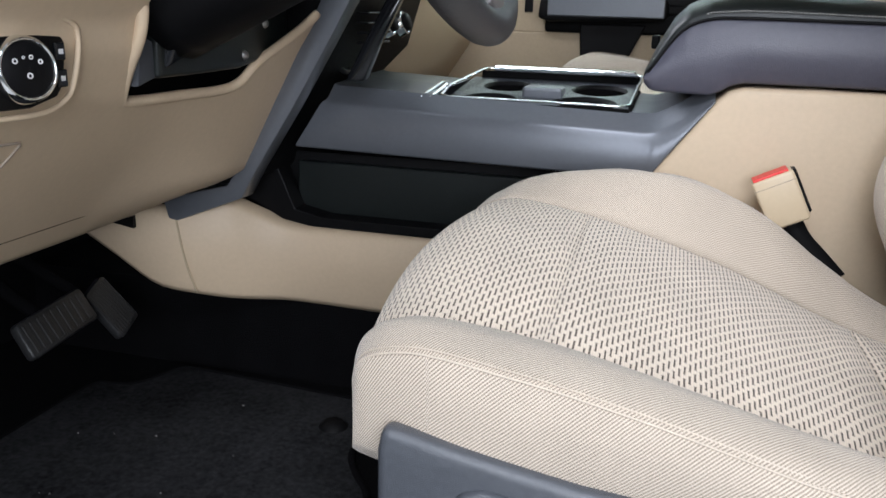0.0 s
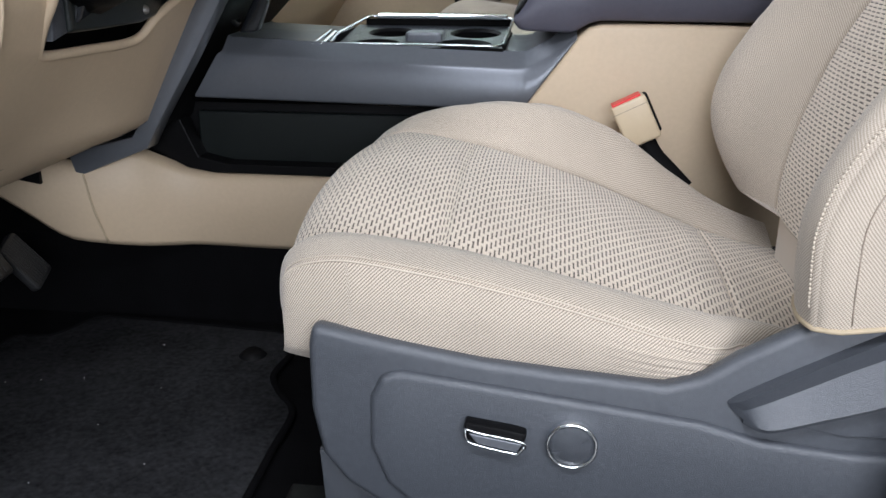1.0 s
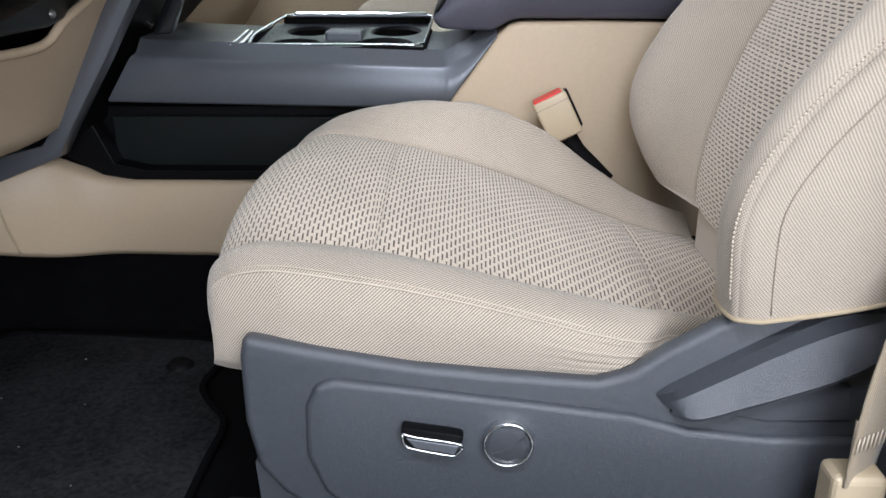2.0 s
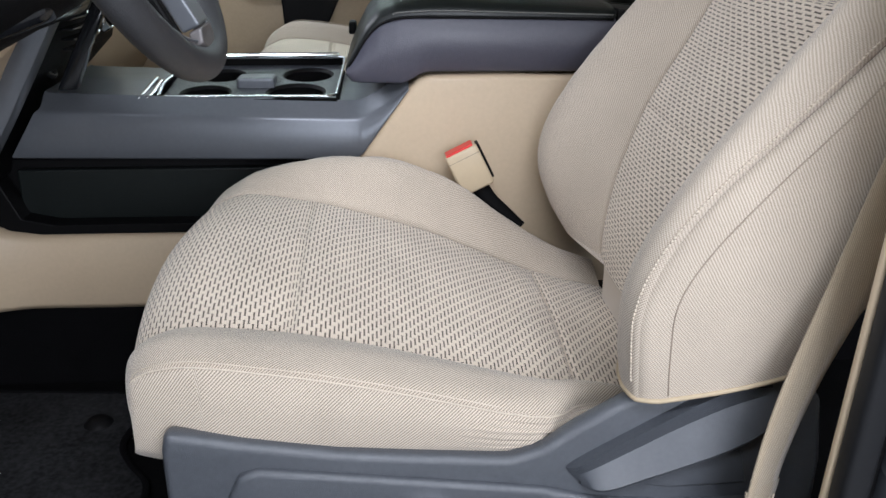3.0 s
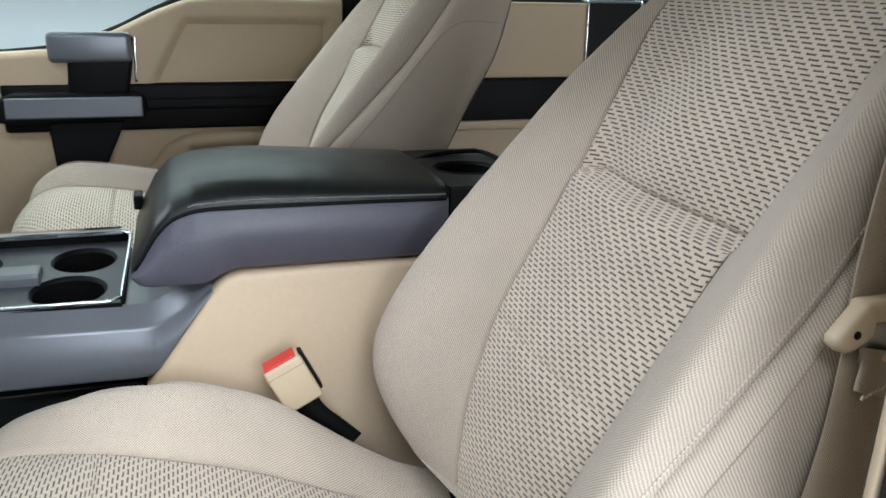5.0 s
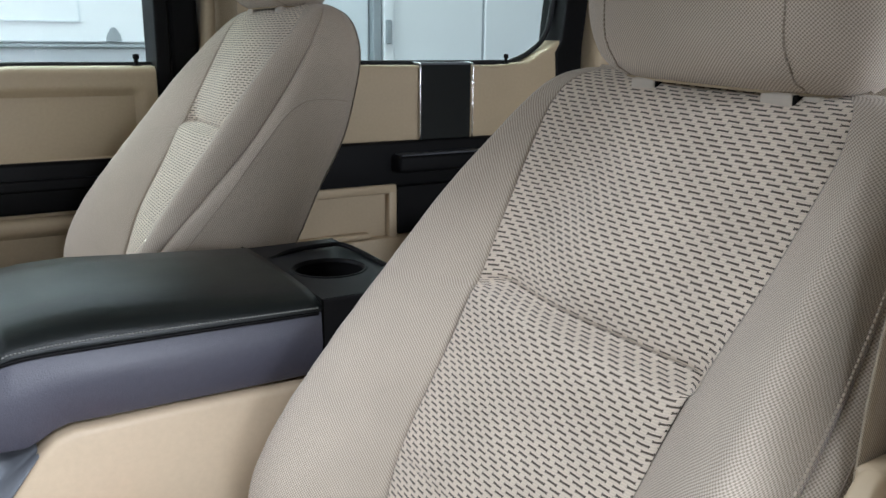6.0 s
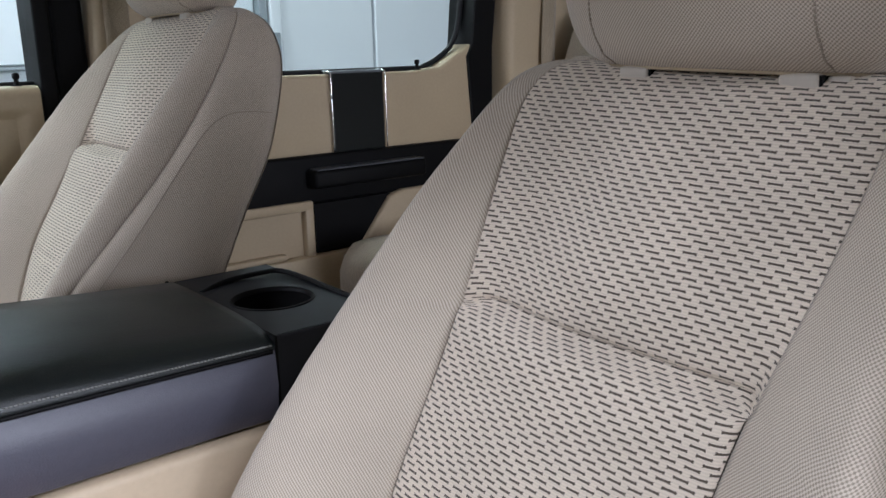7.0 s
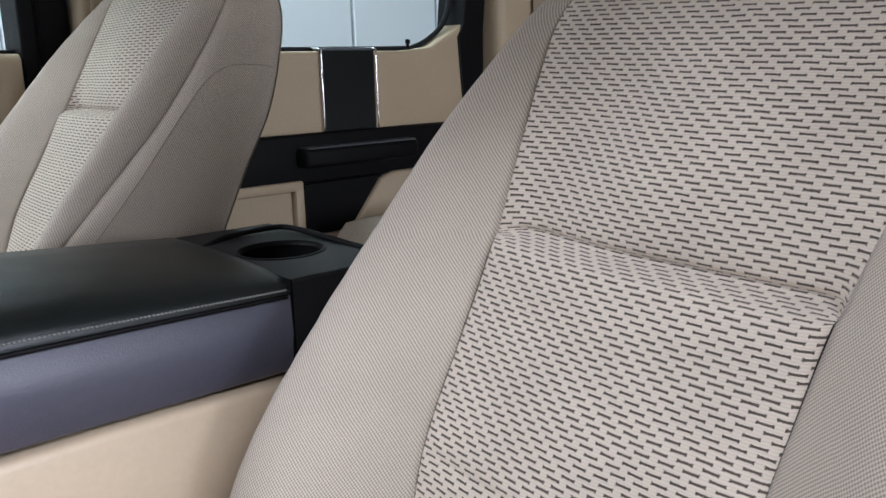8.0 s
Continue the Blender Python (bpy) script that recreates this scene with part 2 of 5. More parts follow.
def prism(outline, lo, hi, axis="y", bevel=0.0, segments=2, rounded=0):
    """A flat outline pushed from lo to hi along an axis; outline gives the other two coordinates in x, y, z order."""
    if rounded:
        outline = [tuple(p) for p in catmull(list(outline) + [outline[0]], rounded)[:-1]]
    bm = bmesh.new()

    def put(p, c):
        a, b = p
        return {"x": (c, a, b), "y": (a, c, b), "z": (a, b, c)}[axis]

    low = [bm.verts.new(put(p, lo)) for p in outline]
    high = [bm.verts.new(put(p, hi)) for p in outline]
    n = len(outline)
    bm.faces.new(low)
    bm.faces.new(high[::-1])
    for i in range(n):
        bm.faces.new((low[i], high[i], high[(i + 1) % n], low[(i + 1) % n]))
    bmesh.ops.recalc_face_normals(bm, faces=bm.faces[:])
    if bevel:
        rim = [e for e in bm.edges if len(e.link_faces) == 2 and max(len(f.verts) for f in e.link_faces) == n and n > 4 or e.calc_face_angle(0) > 0.7]
        bmesh.ops.bevel(bm, geom=rim, offset=bevel, segments=segments, profile=0.5, affect="EDGES")
    return bm


def tube(pts, radius, sides=10, count=0, flat=1.0, closed=False, up=(0, 0, 1)):
    """A round (or flattened) bar along a line."""
    p = catmull(pts, count) if count else np.array(pts, float)
    rows = []
    for i in range(len(p)):
        if closed:
            t = p[(i + 1) % len(p)] - p[i - 1]
        else:
            t = p[min(i + 1, len(p) - 1)] - p[max(i - 1, 0)]
        t = Vector(t).normalized()
        a = t.cross(Vector(up))
        a = a.normalized() if a.length > 1e-4 else Vector((1, 0, 0))
        b = a.cross(t)
        rows.append([Vector(p[i]) + radius * (a * math.cos(q) + b * math.sin(q) * flat) for q in np.linspace(0, 2 * math.pi, sides, endpoint=False)])
    if closed:
        rows.append(rows[0])
    bm = sheet([[tuple(w) for w in r] for r in rows], closed=True, uv_mid=False)
    if closed:
        bmesh.ops.remove_doubles(bm, verts=bm.verts[:], dist=1e-6)
    else:
        bm.verts.ensure_lookup_table()
        bm.faces.new([bm.verts[i] for i in range(sides)][::-1])
        k = len(rows) - 1
        bm.faces.new([bm.verts[k * sides + i] for i in range(sides)])
    bmesh.ops.recalc_face_normals(bm, faces=bm.faces[:])
    return bm


def ribbon(pts, wide, thick, side, count=30):
    """A flat strap along a line; side gives the direction of its width."""
    p = catmull(pts, count)
    sd = [Vector(side(i / (count - 1))) for i in range(count)]
    rows = []
    for i in range(count):
        t = Vector(p[min(i + 1, count - 1)] - p[max(i - 1, 0)]).normalized()
        s = (sd[i] - t * sd[i].dot(t)).normalized()
        nrm = t.cross(s)
        c = Vector(p[i])
        rows.append([tuple(c + s * wide / 2 * a + nrm * thick / 2 * b) for a, b in ((-1, -1), (-0.5, -1.15), (0, -1.2), (0.5, -1.15), (1, -1), (1, 1), (0, 1.2), (-1, 1))])
    return sheet(rows, closed=True, uv_mid=False)


def disc_ring(profile, centre, axis, sides=40):
    """A turned form: profile of (radius, height) about an axis through centre."""
    ax = Vector(axis).normalized()
    a = ax.orthogonal().normalized()
    b = ax.cross(a)
    rows = []
    for r, h in profile:
        rows.append([tuple(Vector(centre) + ax * h + max(r, 1e-5) * (a * math.cos(q) + b * math.sin(q))) for q in np.linspace(0, 2 * math.pi, sides, endpoint=False)])
    bm = sheet(rows, closed=True, uv_mid=False)
    bmesh.ops.remove_doubles(bm, verts=bm.verts[:], dist=2e-5)
    bmesh.ops.recalc_face_normals(bm, faces=bm.faces[:])
    return bm


def join(*bms):
    out = bmesh.new()
    for b in bms:
        me = bpy.data.meshes.new("tmp")
        b.to_mesh(me)
        out.from_mesh(me)
        bpy.data.meshes.remove(me)
    return out


def part(name, bm, mat, parent=None, label="", solid=0.0, smooth=0.0):
    me = bpy.data.meshes.new(name)
    bm.to_mesh(me)
    bm.free()
    me.materials.append(mat)
    ob = new(name, me)
    if parent is not None:
        ob.parent = parent
    if label:
        ob["label"] = label
    if solid:
        md = ob.modifiers.new("thickness", "SOLIDIFY")
        md.thickness, md.offset = solid, -1
    if smooth:
        for poly in me.polygons:
            poly.use_smooth = True
        me.set_sharp_from_angle(angle=radians(smooth))
    return ob


def thing(name, at=(0, 0, 0), label="", category="", group="", kind=""):
    ob = new(name)
    ob.location = at
    return tagged(ob, label, category, group, kind)


def structure(name, bm, mat, label, category, **more):
    return tagged(part(name, bm, mat, **more), label, category, kind="structure")


CENTRE = 1.255  # the cab's middle line
FAR = 2.09  # inner face of the passenger doors

# ---- garage ----
structure("ground", block(-8, 8, -6, 8, -0.75, -0.60), CONCRETE, "grey concrete garage floor under the truck", "floor")
structure("wall_south", block(-8, 8, -6.2, -6, -0.75, 3.2), WHITE_PAINT, "white painted garage wall behind the open door side", "wall")
structure("wall_west", block(-8.2, -8, -6, 8, -0.75, 3.2), WHITE_PAINT, "white painted garage wall ahead of the truck", "wall")
structure("wall_east", block(8, 8.2, -6, 8, -0.75, 3.2), WHITE_PAINT, "white painted garage wall behind the truck", "wall")
structure("ceiling", block(-8, 8, -6, 8, 3.2, 3.3), WHITE_PAINT, "white painted garage ceiling", "ceiling")
structure("wall_north", block(-8, 8, 7.8, 8, -0.75, 3.2), WHITE_PAINT, "white painted garage wall beyond the passenger side", "wall")


# ---- seats ----
# height: front of insert, half width of insert, bolster crest forward, crest half width, outer half width, back, stitched edge forward, its half width
BACK = [
    (0.285, 0.312, 0.098, 0.252, 0.232, 0.262, 0.425, 0.257, 0.257),
    (0.32, 0.314, 0.102, 0.246, 0.238, 0.265, 0.440, 0.253, 0.262),
    (0.37, 0.324, 0.110, 0.244, 0.243, 0.267, 0.467, 0.251, 0.265),
    (0.42, 0.342, 0.120, 0.257, 0.246, 0.267, 0.495, 0.269, 0.262),
    (0.48, 0.369, 0.130, 0.289, 0.246, 0.265, 0.527, 0.313, 0.256),
    (0.55, 0.411, 0.134, 0.342, 0.241, 0.262, 0.563, 0.383, 0.249),
    (0.624, 0.457, 0.140, 0.402, 0.233, 0.256, 0.607, 0.455, 0.243),
    (0.70, 0.504, 0.154, 0.464, 0.222, 0.244, 0.636, 0.516, 0.233),
    (0.75, 0.533, 0.161, 0.510, 0.211, 0.231, 0.650, 0.552, 0.222),
    (0.785, 0.554, 0.164, 0.544, 0.202, 0.218, 0.648, 0.574, 0.212),
    (0.806, 0.569, 0.160, 0.567, 0.193, 0.206, 0.640, 0.588, 0.202),
    (0.818, 0.583, 0.152, 0.583, 0.180, 0.190, 0.628, 0.597, 0.187),
    (0.824, 0.595, 0.140, 0.596, 0.162, 0.170, 0.618, 0.603, 0.168),
    (0.826, 0.602, 0.124, 0.603, 0.142, 0.148, 0.612, 0.607, 0.147),
]
CREASE = 0.624
ACROSS = np.sin(np.linspace(-math.pi / 2, math.pi / 2, 49))


def backrest_levels(count):
    return catmull(BACK, count)


def seam_dip(pts, normal_in, depth=0.004, reach=0.007, ends=(True, True)):
    """Presses the two ends of a row inward, as a sewn edge pulls the cloth in."""
    pts = np.array(pts, float)
    s = np.r_[0, np.cumsum(np.linalg.norm(np.diff(pts, axis=0), axis=1))]
    d = np.zeros(len(pts))
    if ends[0]:
        d += np.exp(-((s / reach) ** 2))
    if ends[1]:
        d += np.exp(-(((s[-1] - s) / reach) ** 2))
    t = np.gradient(pts, axis=0)
    nrm = np.cross(t, normal_in)
    nrm /= np.linalg.norm(nrm, axis=1)[:, None] + 1e-9
    out = pts + nrm * (d * depth)[:, None]
    first, last = nrm[0] * 0.006, nrm[-1] * 0.006
    if ends[0]:
        out = np.concatenate([[out[0] + first], out])
    if ends[1]:
        out = np.concatenate([out, [out[-1] + last]])
    return out


def build_seat(name, at, side, label, lift=0.0, slide=0.0, lean=0.0, roll=0.0):
    """A front seat; side +1: its outer (door) side lies at low y, -1: mirrored; lean: how far its back hangs to the door side."""
    seat = thing(name, at, label, "car seat", "front seats")
    lv = backrest_levels(230)

    def world_row(row):
        return [(x, y * side, z) for x, y, z in row]

    def tip(p):
        """The backrest leans a little to one side, more towards its top."""
        return (p[0], p[1], p[2] + lean * p[1] * max(0.0, min(1.0, (p[2] - 0.36) / 0.2)))

    def add(nm, rows, mat, lab="", parent=seat, along=None, back=False):
        if back:
            rows = [[tip(p) for p in r] for r in rows]
        rows = [world_row(r) for r in rows]
        bm = sheet(rows, along=along)
        bmesh.ops.recalc_face_normals(bm, faces=bm.faces[:])
        return part(nm, bm, mat, parent, lab)

    ins, bol, flank, rear = [], {1: [], -1: []}, {1: [], -1: []}, []
    for z, xi, hw0, xc0, yc0, yo0, xb, xs0, ys0 in lv:
        dz = z - CREASE
        # the upper pad lies back above the crease, the lower one swells up to it
        rise = max(0.0, min(1.0, (dz + 0.007) / 0.007))
        step = 0.024 * math.exp(-dz / 0.030) if dz > 0 else -0.008 * math.exp(-(((dz + 0.010) / 0.040) ** 2)) * (1 - rise * rise) + 0.024 * rise * rise
        step += 0.006 * math.exp(-((dz / 0.003) ** 2))
        c2 = 0.0025 * math.exp(-(((z - 0.47) / 0.005) ** 2))
        row = []
        for a in ACROSS:
            y = a * hw0 * (0.965 if a > 0 else 1.0)
            bend = y + (z - 0.70) * 0.35
            hollow = (0.011 * math.exp(-(((bend - 0.090) / 0.045) ** 2)) - 0.005 * math.exp(-(((bend + 0.005) / 0.045) ** 2))) * math.exp(-(((z - 0.70) / 0.075) ** 2))
            row.append((xi - 0.006 * (1 - a ** 2) + c2 * (1 - a ** 12) + hollow * (1 - a ** 10) + step * (1 - 0.9 * a ** 24), y, z))
        ins.append(seam_dip(row, (0, 0, 1), 0.0007, 0.002))
        for s in (1, -1):
            xc, yc, yo, xs, ys = xc0, yc0, yo0, xs0, ys0
            hw = hw0
            if s > 0:
                hw, yc, yo, ys = hw0 * 0.965, yc0 - 0.004, yo0 - 0.004, ys0 - 0.004
            e = max(0.05, min(1.0, (xb - xc0) / 0.14))
            if s > 0 and z < 0.44:
                k = ((0.44 - z) / 0.155) ** 2
                xc, yc, yo, xs, ys = xc + 0.034 * k, yc - 0.026 * k, yo - 0.028 * k, xs + 0.034 * k, ys - 0.028 * k
            pts = [(xi + 0.1 * step, s * hw, z), (xi + (xc - xi) * 0.42, s * (hw + (yc - hw) * 0.30), z), (xi + (xc - xi) * 0.86, s * (hw + (yc - hw) * 0.66), z), (xc, s * (yc - 0.008), z), (xc + (xs - xc) * 0.35, s * (yc - 0.008 + (ys - yc + 0.008) * 0.66), z), (xs, s * ys, z)]
            bol[s].append(seam_dip(catmull(pts, 24), (0, 0, s), 0.0006, 0.003))
            pts = [(xs, s * ys, z), (xs + (xb - xs) * 0.14, s * (yo - 0.001), z), (xs + (xb - xs) * 0.5, s * (yo + 0.004), z), (xb - 0.03 * e, s * yo, z), (xb - 0.004 * e, s * (yo - 0.018), z)]
            strip = seam_dip(catmull(pts, 18), (0, 0, s), 0.0012, 0.004, (True, False))
            strip[:, 2] += 0.20 * np.maximum(0.0, strip[:, 0] - xs - 0.02) * max(0.0, 1 - (z - 0.285) / 0.115)
            flank[s].append(strip)
        rear.append(catmull([(xb - 0.004 * e, -(yo - 0.018), z), (xb + 0.004, -yo * 0.5, z), (xb + 0.006, 0, z), (xb + 0.004, yo * 0.5, z), (xb - 0.004 * e, yo - 0.018, z)], 12))
    run = np.r_[0, np.cumsum(np.hypot(np.diff(lv[:, 0]), np.diff(lv[:, 1])))]
    middle = np.array([r[len(r) // 2] for r in ins])
    true_run = np.r_[0, np.cumsum(np.linalg.norm(np.diff(middle, axis=0), axis=1))]
    add("backrest_insert", ins, INSERT, "beige cloth panel woven with short dark dashes", along=run * 0.3 + true_run * 0.7, back=True)
    for s in (-1, 1):
        add("backrest_bolster", bol[s], WEAVE_CROSS, "padded fine woven beige bolster", along=run, back=True)
        add("backrest_side", flank[s], WEAVE, along=run, back=True)
    add("backrest_rear", rear, WEAVE, back=True)
    # closing faces on top and underneath
    for k, nm in ((-1, "backrest_top"), (0, "backrest_underside")):
        ring = list(ins[k]) + list(bol[1][k]) + list(flank[1][k]) + list(rear[k])[::-1] + list(flank[-1][k])[::-1] + list(bol[-1][k])[::-1]
        mid = np.mean(ring, axis=0) + (0, 0, 0.004 if k else 0.0)
        rows = [[tuple(mid + (np.array(p) - mid) * f) for p in ring] for f in (1, 0.97, 0.8, 0.4, 0.02)]
        rows = [[(p[0], p[1], p[2] + (0.0 if i == 0 else (0.003 if k else -0.002))) for p in r] for i, r in enumerate(rows)]
        add(nm, rows, WEAVE, back=True)
    # stitches and a raised cord along the outer bolster edge and the side seam
    for s in (-1, 1):
        st = []
        line = np.array([np.array(tip(b[-3])) + (-0.0004, s * 0.0005, 0) for b in bol[s]])
        line = catmull(line[4:-8], 170)
        for i in range(0, 169 if s < 0 else 0):
            a, b = Vector(line[i]), Vector(line[i + 1])
            a2, b2 = a.lerp(b, 0.12), a.lerp(b, 0.88)
            st.append(((a2.x, a2.y * side, a2.z), (b2.x, b2.y * side, b2.z)))
        bms = [tube([p, q], 0.0009, 5) for p, q in st]
        if bms:
            part("stitching", join(*bms), STITCH, seat, "pale twin-needle stitching")
        for b in bms:
            b.free()
        # seam that leaves the piping, climbs the side and turns to the back
        seam = []
        for x, z in catmull([(0.284, 0.290), (0.281, 0.33), (0.282, 0.38), (0.303, 0.425), (0.346, 0.48), (0.411, 0.552), (0.478, 0.630), (0.515, 0.668), (0.545, 0.683), (0.580, 0.684), (0.612, 0.680)], 50):
            k = int(np.argmin(abs(lv[:, 0] - z)))
            prof = np.array(flank[s][k])
            p = tip((x, float(np.interp(x, prof[:, 0], prof[:, 1])), z))
            seam.append((p[0], p[1] * side + s * side * 0.0002, p[2]))
        part("side_seam", tube(seam, 0.0007, 6), SEAM, seat)

    for s in (-1,):
        lip = [np.array(p) * (1, side, 1) + (0, 0, -0.002) for p in list(bol[s][0])[2:-1] + list(flank[s][0])[1:-2]]
        part("lower_piping", tube(catmull(lip, 40), 0.0023, 8), HEM, seat, "tan folded lower hem")
    # cushion: sections along the seat, from the front underside over the nose to the back
    # x, drop of the top, z near edge of insert, z far edge, crest near, crest far, inset of the sides
    CUSH = [
        (-0.173, 0.125, 0.308, 0.350, 0.322, 0.360, 0.040),
        (-0.192, 0.108, 0.308, 0.350, 0.322, 0.360, 0.034),
        (-0.205, 0.080, 0.308, 0.350, 0.322, 0.360, 0.029),
        (-0.207, 0.053, 0.308, 0.350, 0.322, 0.360, 0.026),
        (-0.199, 0.027, 0.308, 0.350, 0.322, 0.360, 0.020),
        (-0.175, 0.008, 0.308, 0.350, 0.322, 0.360, 0.011),
        (-0.14, 0.000, 0.307, 0.348, 0.320, 0.366, 0.003),
        (-0.06, 0.000, 0.298, 0.333, 0.311, 0.379, 0.0),
        (0.02, 0.0, 0.281, 0.312, 0.297, 0.381, 0.0),
        (0.09, 0.0, 0.263, 0.290, 0.281, 0.364, 0.0),
        (0.15, 0.0, 0.246, 0.267, 0.268, 0.333, 0.0),
        (0.21, 0.0, 0.229, 0.243, 0.252, 0.290, 0.006),
        (0.27, 0.0, 0.215, 0.226, 0.236, 0.254, 0.024),
        (0.33, 0.0, 0.205, 0.215, 0.222, 0.232, 0.045),
    ]
    cl = catmull(CUSH, 240)
    top, near, far, nside, fside = [], [], [], [], []
    for x, drop, zn, zf, cn, cf, inset in cl:
        yn, yf = -0.131, float(np.interp(x, [-0.2, -0.15, -0.06, 0.10, 0.24, 0.33], [0.166, 0.180, 0.190, 0.184, 0.168, 0.158]))
        tuck = float(np.interp(x, [0.14, 0.17, 0.19, 0.205, 0.22, 0.25, 0.33], [0.0, 0.004, 0.011, 0.022, 0.040, 0.058, 0.070]))
        squeeze = 1 - inset * 0.9
        yn, yf = yn * squeeze, yf * squeeze
        g = 0.006 * math.exp(-(((x + 0.062) / 0.0035) ** 2)) * (drop < 0.002) + 0.007 * math.exp(-(((x - 0.236) / 0.0035) ** 2))
        puff = 0.004 * math.exp(-(((x + 0.025) / 0.022) ** 2)) + 0.004 * math.exp(-(((x + 0.10) / 0.025) ** 2)) + 0.004 * math.exp(-(((x - 0.205) / 0.02) ** 2))
        fall = max(0.0, min(1.0, drop / 0.05))
        row = [(x - 0.006 * fall * (1 - a * a), yn + (yf - yn) * (a + 1) / 2, zn + (zf - zn) * (a + 1) / 2 + 0.012 * (1 - a * a) + (puff * (1 - a ** 6)) - g * (1 - a ** 12) - drop) for a in ACROSS]
        top.append(seam_dip(row, (1, 0, 0), 0.0004, 0.0020))
        yo, yi = -0.231 + min(inset, 0.04 if x < 0 else 0.0) + tuck, 0.262 - inset
        pip = max(0.212, zn + (cn - zn) * 0.30 - drop * 0.72)
        pts = [(x, yn, zn - drop), (x, yn + (yo - yn) * 0.35, zn + (cn - zn) * 0.8 - drop), (x, yn + (yo - yn) * 0.55, cn - drop), (x, yo - (yo - yn) * 0.18, cn - 0.004 - drop), (x, yo + 0.004, pip)]
        near.append(seam_dip(catmull(pts, 18), (-1, 0, 0), 0.0012, 0.004))
        bot = 0.203 if x < -0.15 else 0.208
        pts = [(x, yo + 0.004, pip), (x, yo - 0.004, pip - (pip - bot) * 0.35), (x, yo - 0.001, pip - (pip - bot) * 0.8), (x, yo + 0.012, bot)]
        draw = max(0.0, min(1.0, (x - 0.08) / 0.11)) * 0.0016
        pts = [(a, b + draw * math.sin(k * 1.9), c + draw * math.cos(k * 1.3)) for k, (a, b, c) in enumerate(catmull(pts, 30))]
        nside.append(seam_dip(pts, (-1, 0, 0), 0.001, 0.004, (True, False)))
        pts = [(x, yf, zf - drop), (x, yf + 0.03, zf + (cf - zf) * 0.72 - drop), (x, yf + 0.058, cf - drop), (x, yi - 0.008, cf - 0.022 - drop), (x, yi + 0.002, (cf + 0.2) / 2 - drop * 0.6), (x, yi - 0.01, 0.20 - drop * 0.1)]
        far.append(seam_dip(catmull(pts, 24), (1, 0, 0), 0.0002, 0.002, (True, False)))
    # the nose bows forward in the middle
    for strip in (top, near, far, nside):
        for row in strip:
            for p in row:
                p[2] += lift + roll * p[1]
                p[0] += slide
                front = max(0.0, min(1.0, (-0.07 - p[0] + slide) / 0.11))
                p[0] += front * float(np.interp(p[1], [-0.23, -0.10, 0.05, 0.15, 0.26], [-0.003, -0.002, 0.003, 0.009, 0.020]))
                p[0] += 0.016 * max(0.0, min(1.0, (-0.08 - p[0]) / 0.08)) * max(0.0, (-0.14 - p[1]) / 0.08) ** 2
                p[0] -= 0.022 * max(0.0, min(1.0, (-0.05 - p[0]) / 0.13)) * max(0.0, 1 - ((p[1] - 0.01) / 0.26) ** 2)
    add("cushion_insert", top, INSERT, "beige cloth panel woven with short dark dashes")
    add("cushion_bolster", near, TWILL, "padded fine woven beige bolster")
    add("cushion_bolster", far, WEAVE, "padded fine woven beige bolster")
    add("cushion_side", nside, TWILL, "fine woven beige cloth with drawn wrinkles")
    run = [r2[-2] for r2 in near][20:220]
    line = [(p[0], (p[1] - 0.0004 + 0.004 * max(0.0, 1 - min(i, 199 - i) / 26)) * side, p[2] + 0.0006) for i, p in enumerate(run)]
    # pale thread tone also paints the highlight on the seam's ridge
    part("cushion_piping", join(tube(line, 0.0009, 6), tube([(x, y + 0.0042 * side, z + 0.0036) for x, y, z in line], 0.0006, 6)), STITCH, seat, "twin topstitched seam")
    part("cushion_tuck", smooth_all(block(0.205 + slide, 0.36 + slide, -0.200 if side > 0 else 0.115, -0.115 if side > 0 else 0.200, 0.16 + lift, 0.207 + lift, 0.014, 4)), WEAVE, seat, "folded cloth behind the cushion end")
    part("back_tuck", smooth_all(block(0.318, 0.345, *sorted((-0.200 * side, 0.10 * side)), 0.17, 0.297, 0.006, 3)), WEAVE, seat, "cloth tucked behind the cushion")
    # pan under the cushion
    part("seat_pan", block(-0.15, 0.40, -0.20, 0.22, 0.03, 0.20 + lift, 0.012), BLACK, seat)
    for y in (-0.19, 0.19):
        part("seat_track", block(-0.22, 0.45, y - 0.02, y + 0.02, -0.012 - at[2], 0.035, 0.004), BLACK, seat)

    # headrest: a lofted pillow
    hr, hy = [], -0.022
    for z, w, xf, xb2 in catmull([(0.822, 0.104, 0.592, 0.634), (0.826, 0.122, 0.576, 0.644), (0.842, 0.136, 0.556, 0.654), (0.88, 0.147, 0.545, 0.664), (0.94, 0.151, 0.548, 0.670), (1.00, 0.146, 0.570, 0.674), (1.03, 0.122, 0.592, 0.670), (1.043, 0.09, 0.612, 0.654)], 30):
        row = []
        for q in np.linspace(0, 2 * math.pi, 64, endpoint=False):
            cx, sy = math.cos(q), math.sin(q)
            px = math.copysign(abs(cx) ** 0.55, cx)
            py = math.copysign(abs(sy) ** 0.62, sy)
            xm, hx = (xf + xb2) / 2, (xb2 - xf) / 2
            x = xm + px * hx - (0.010 * (1 - py * py) if cx < 0 else 0)
            y = py * w
            groove = 0.003 * math.exp(-(((abs(y) - 0.094) / 0.003) ** 2)) if cx < 0.3 else 0
            p = tip((x + groove, y + hy, z))
            row.append((p[0], p[1] * side, p[2]))
        hr.append(row)
    bm = sheet(hr, closed=True)
    bm.verts.ensure_lookup_table()
    bm.faces.new([bm.verts[i] for i in range(64)])
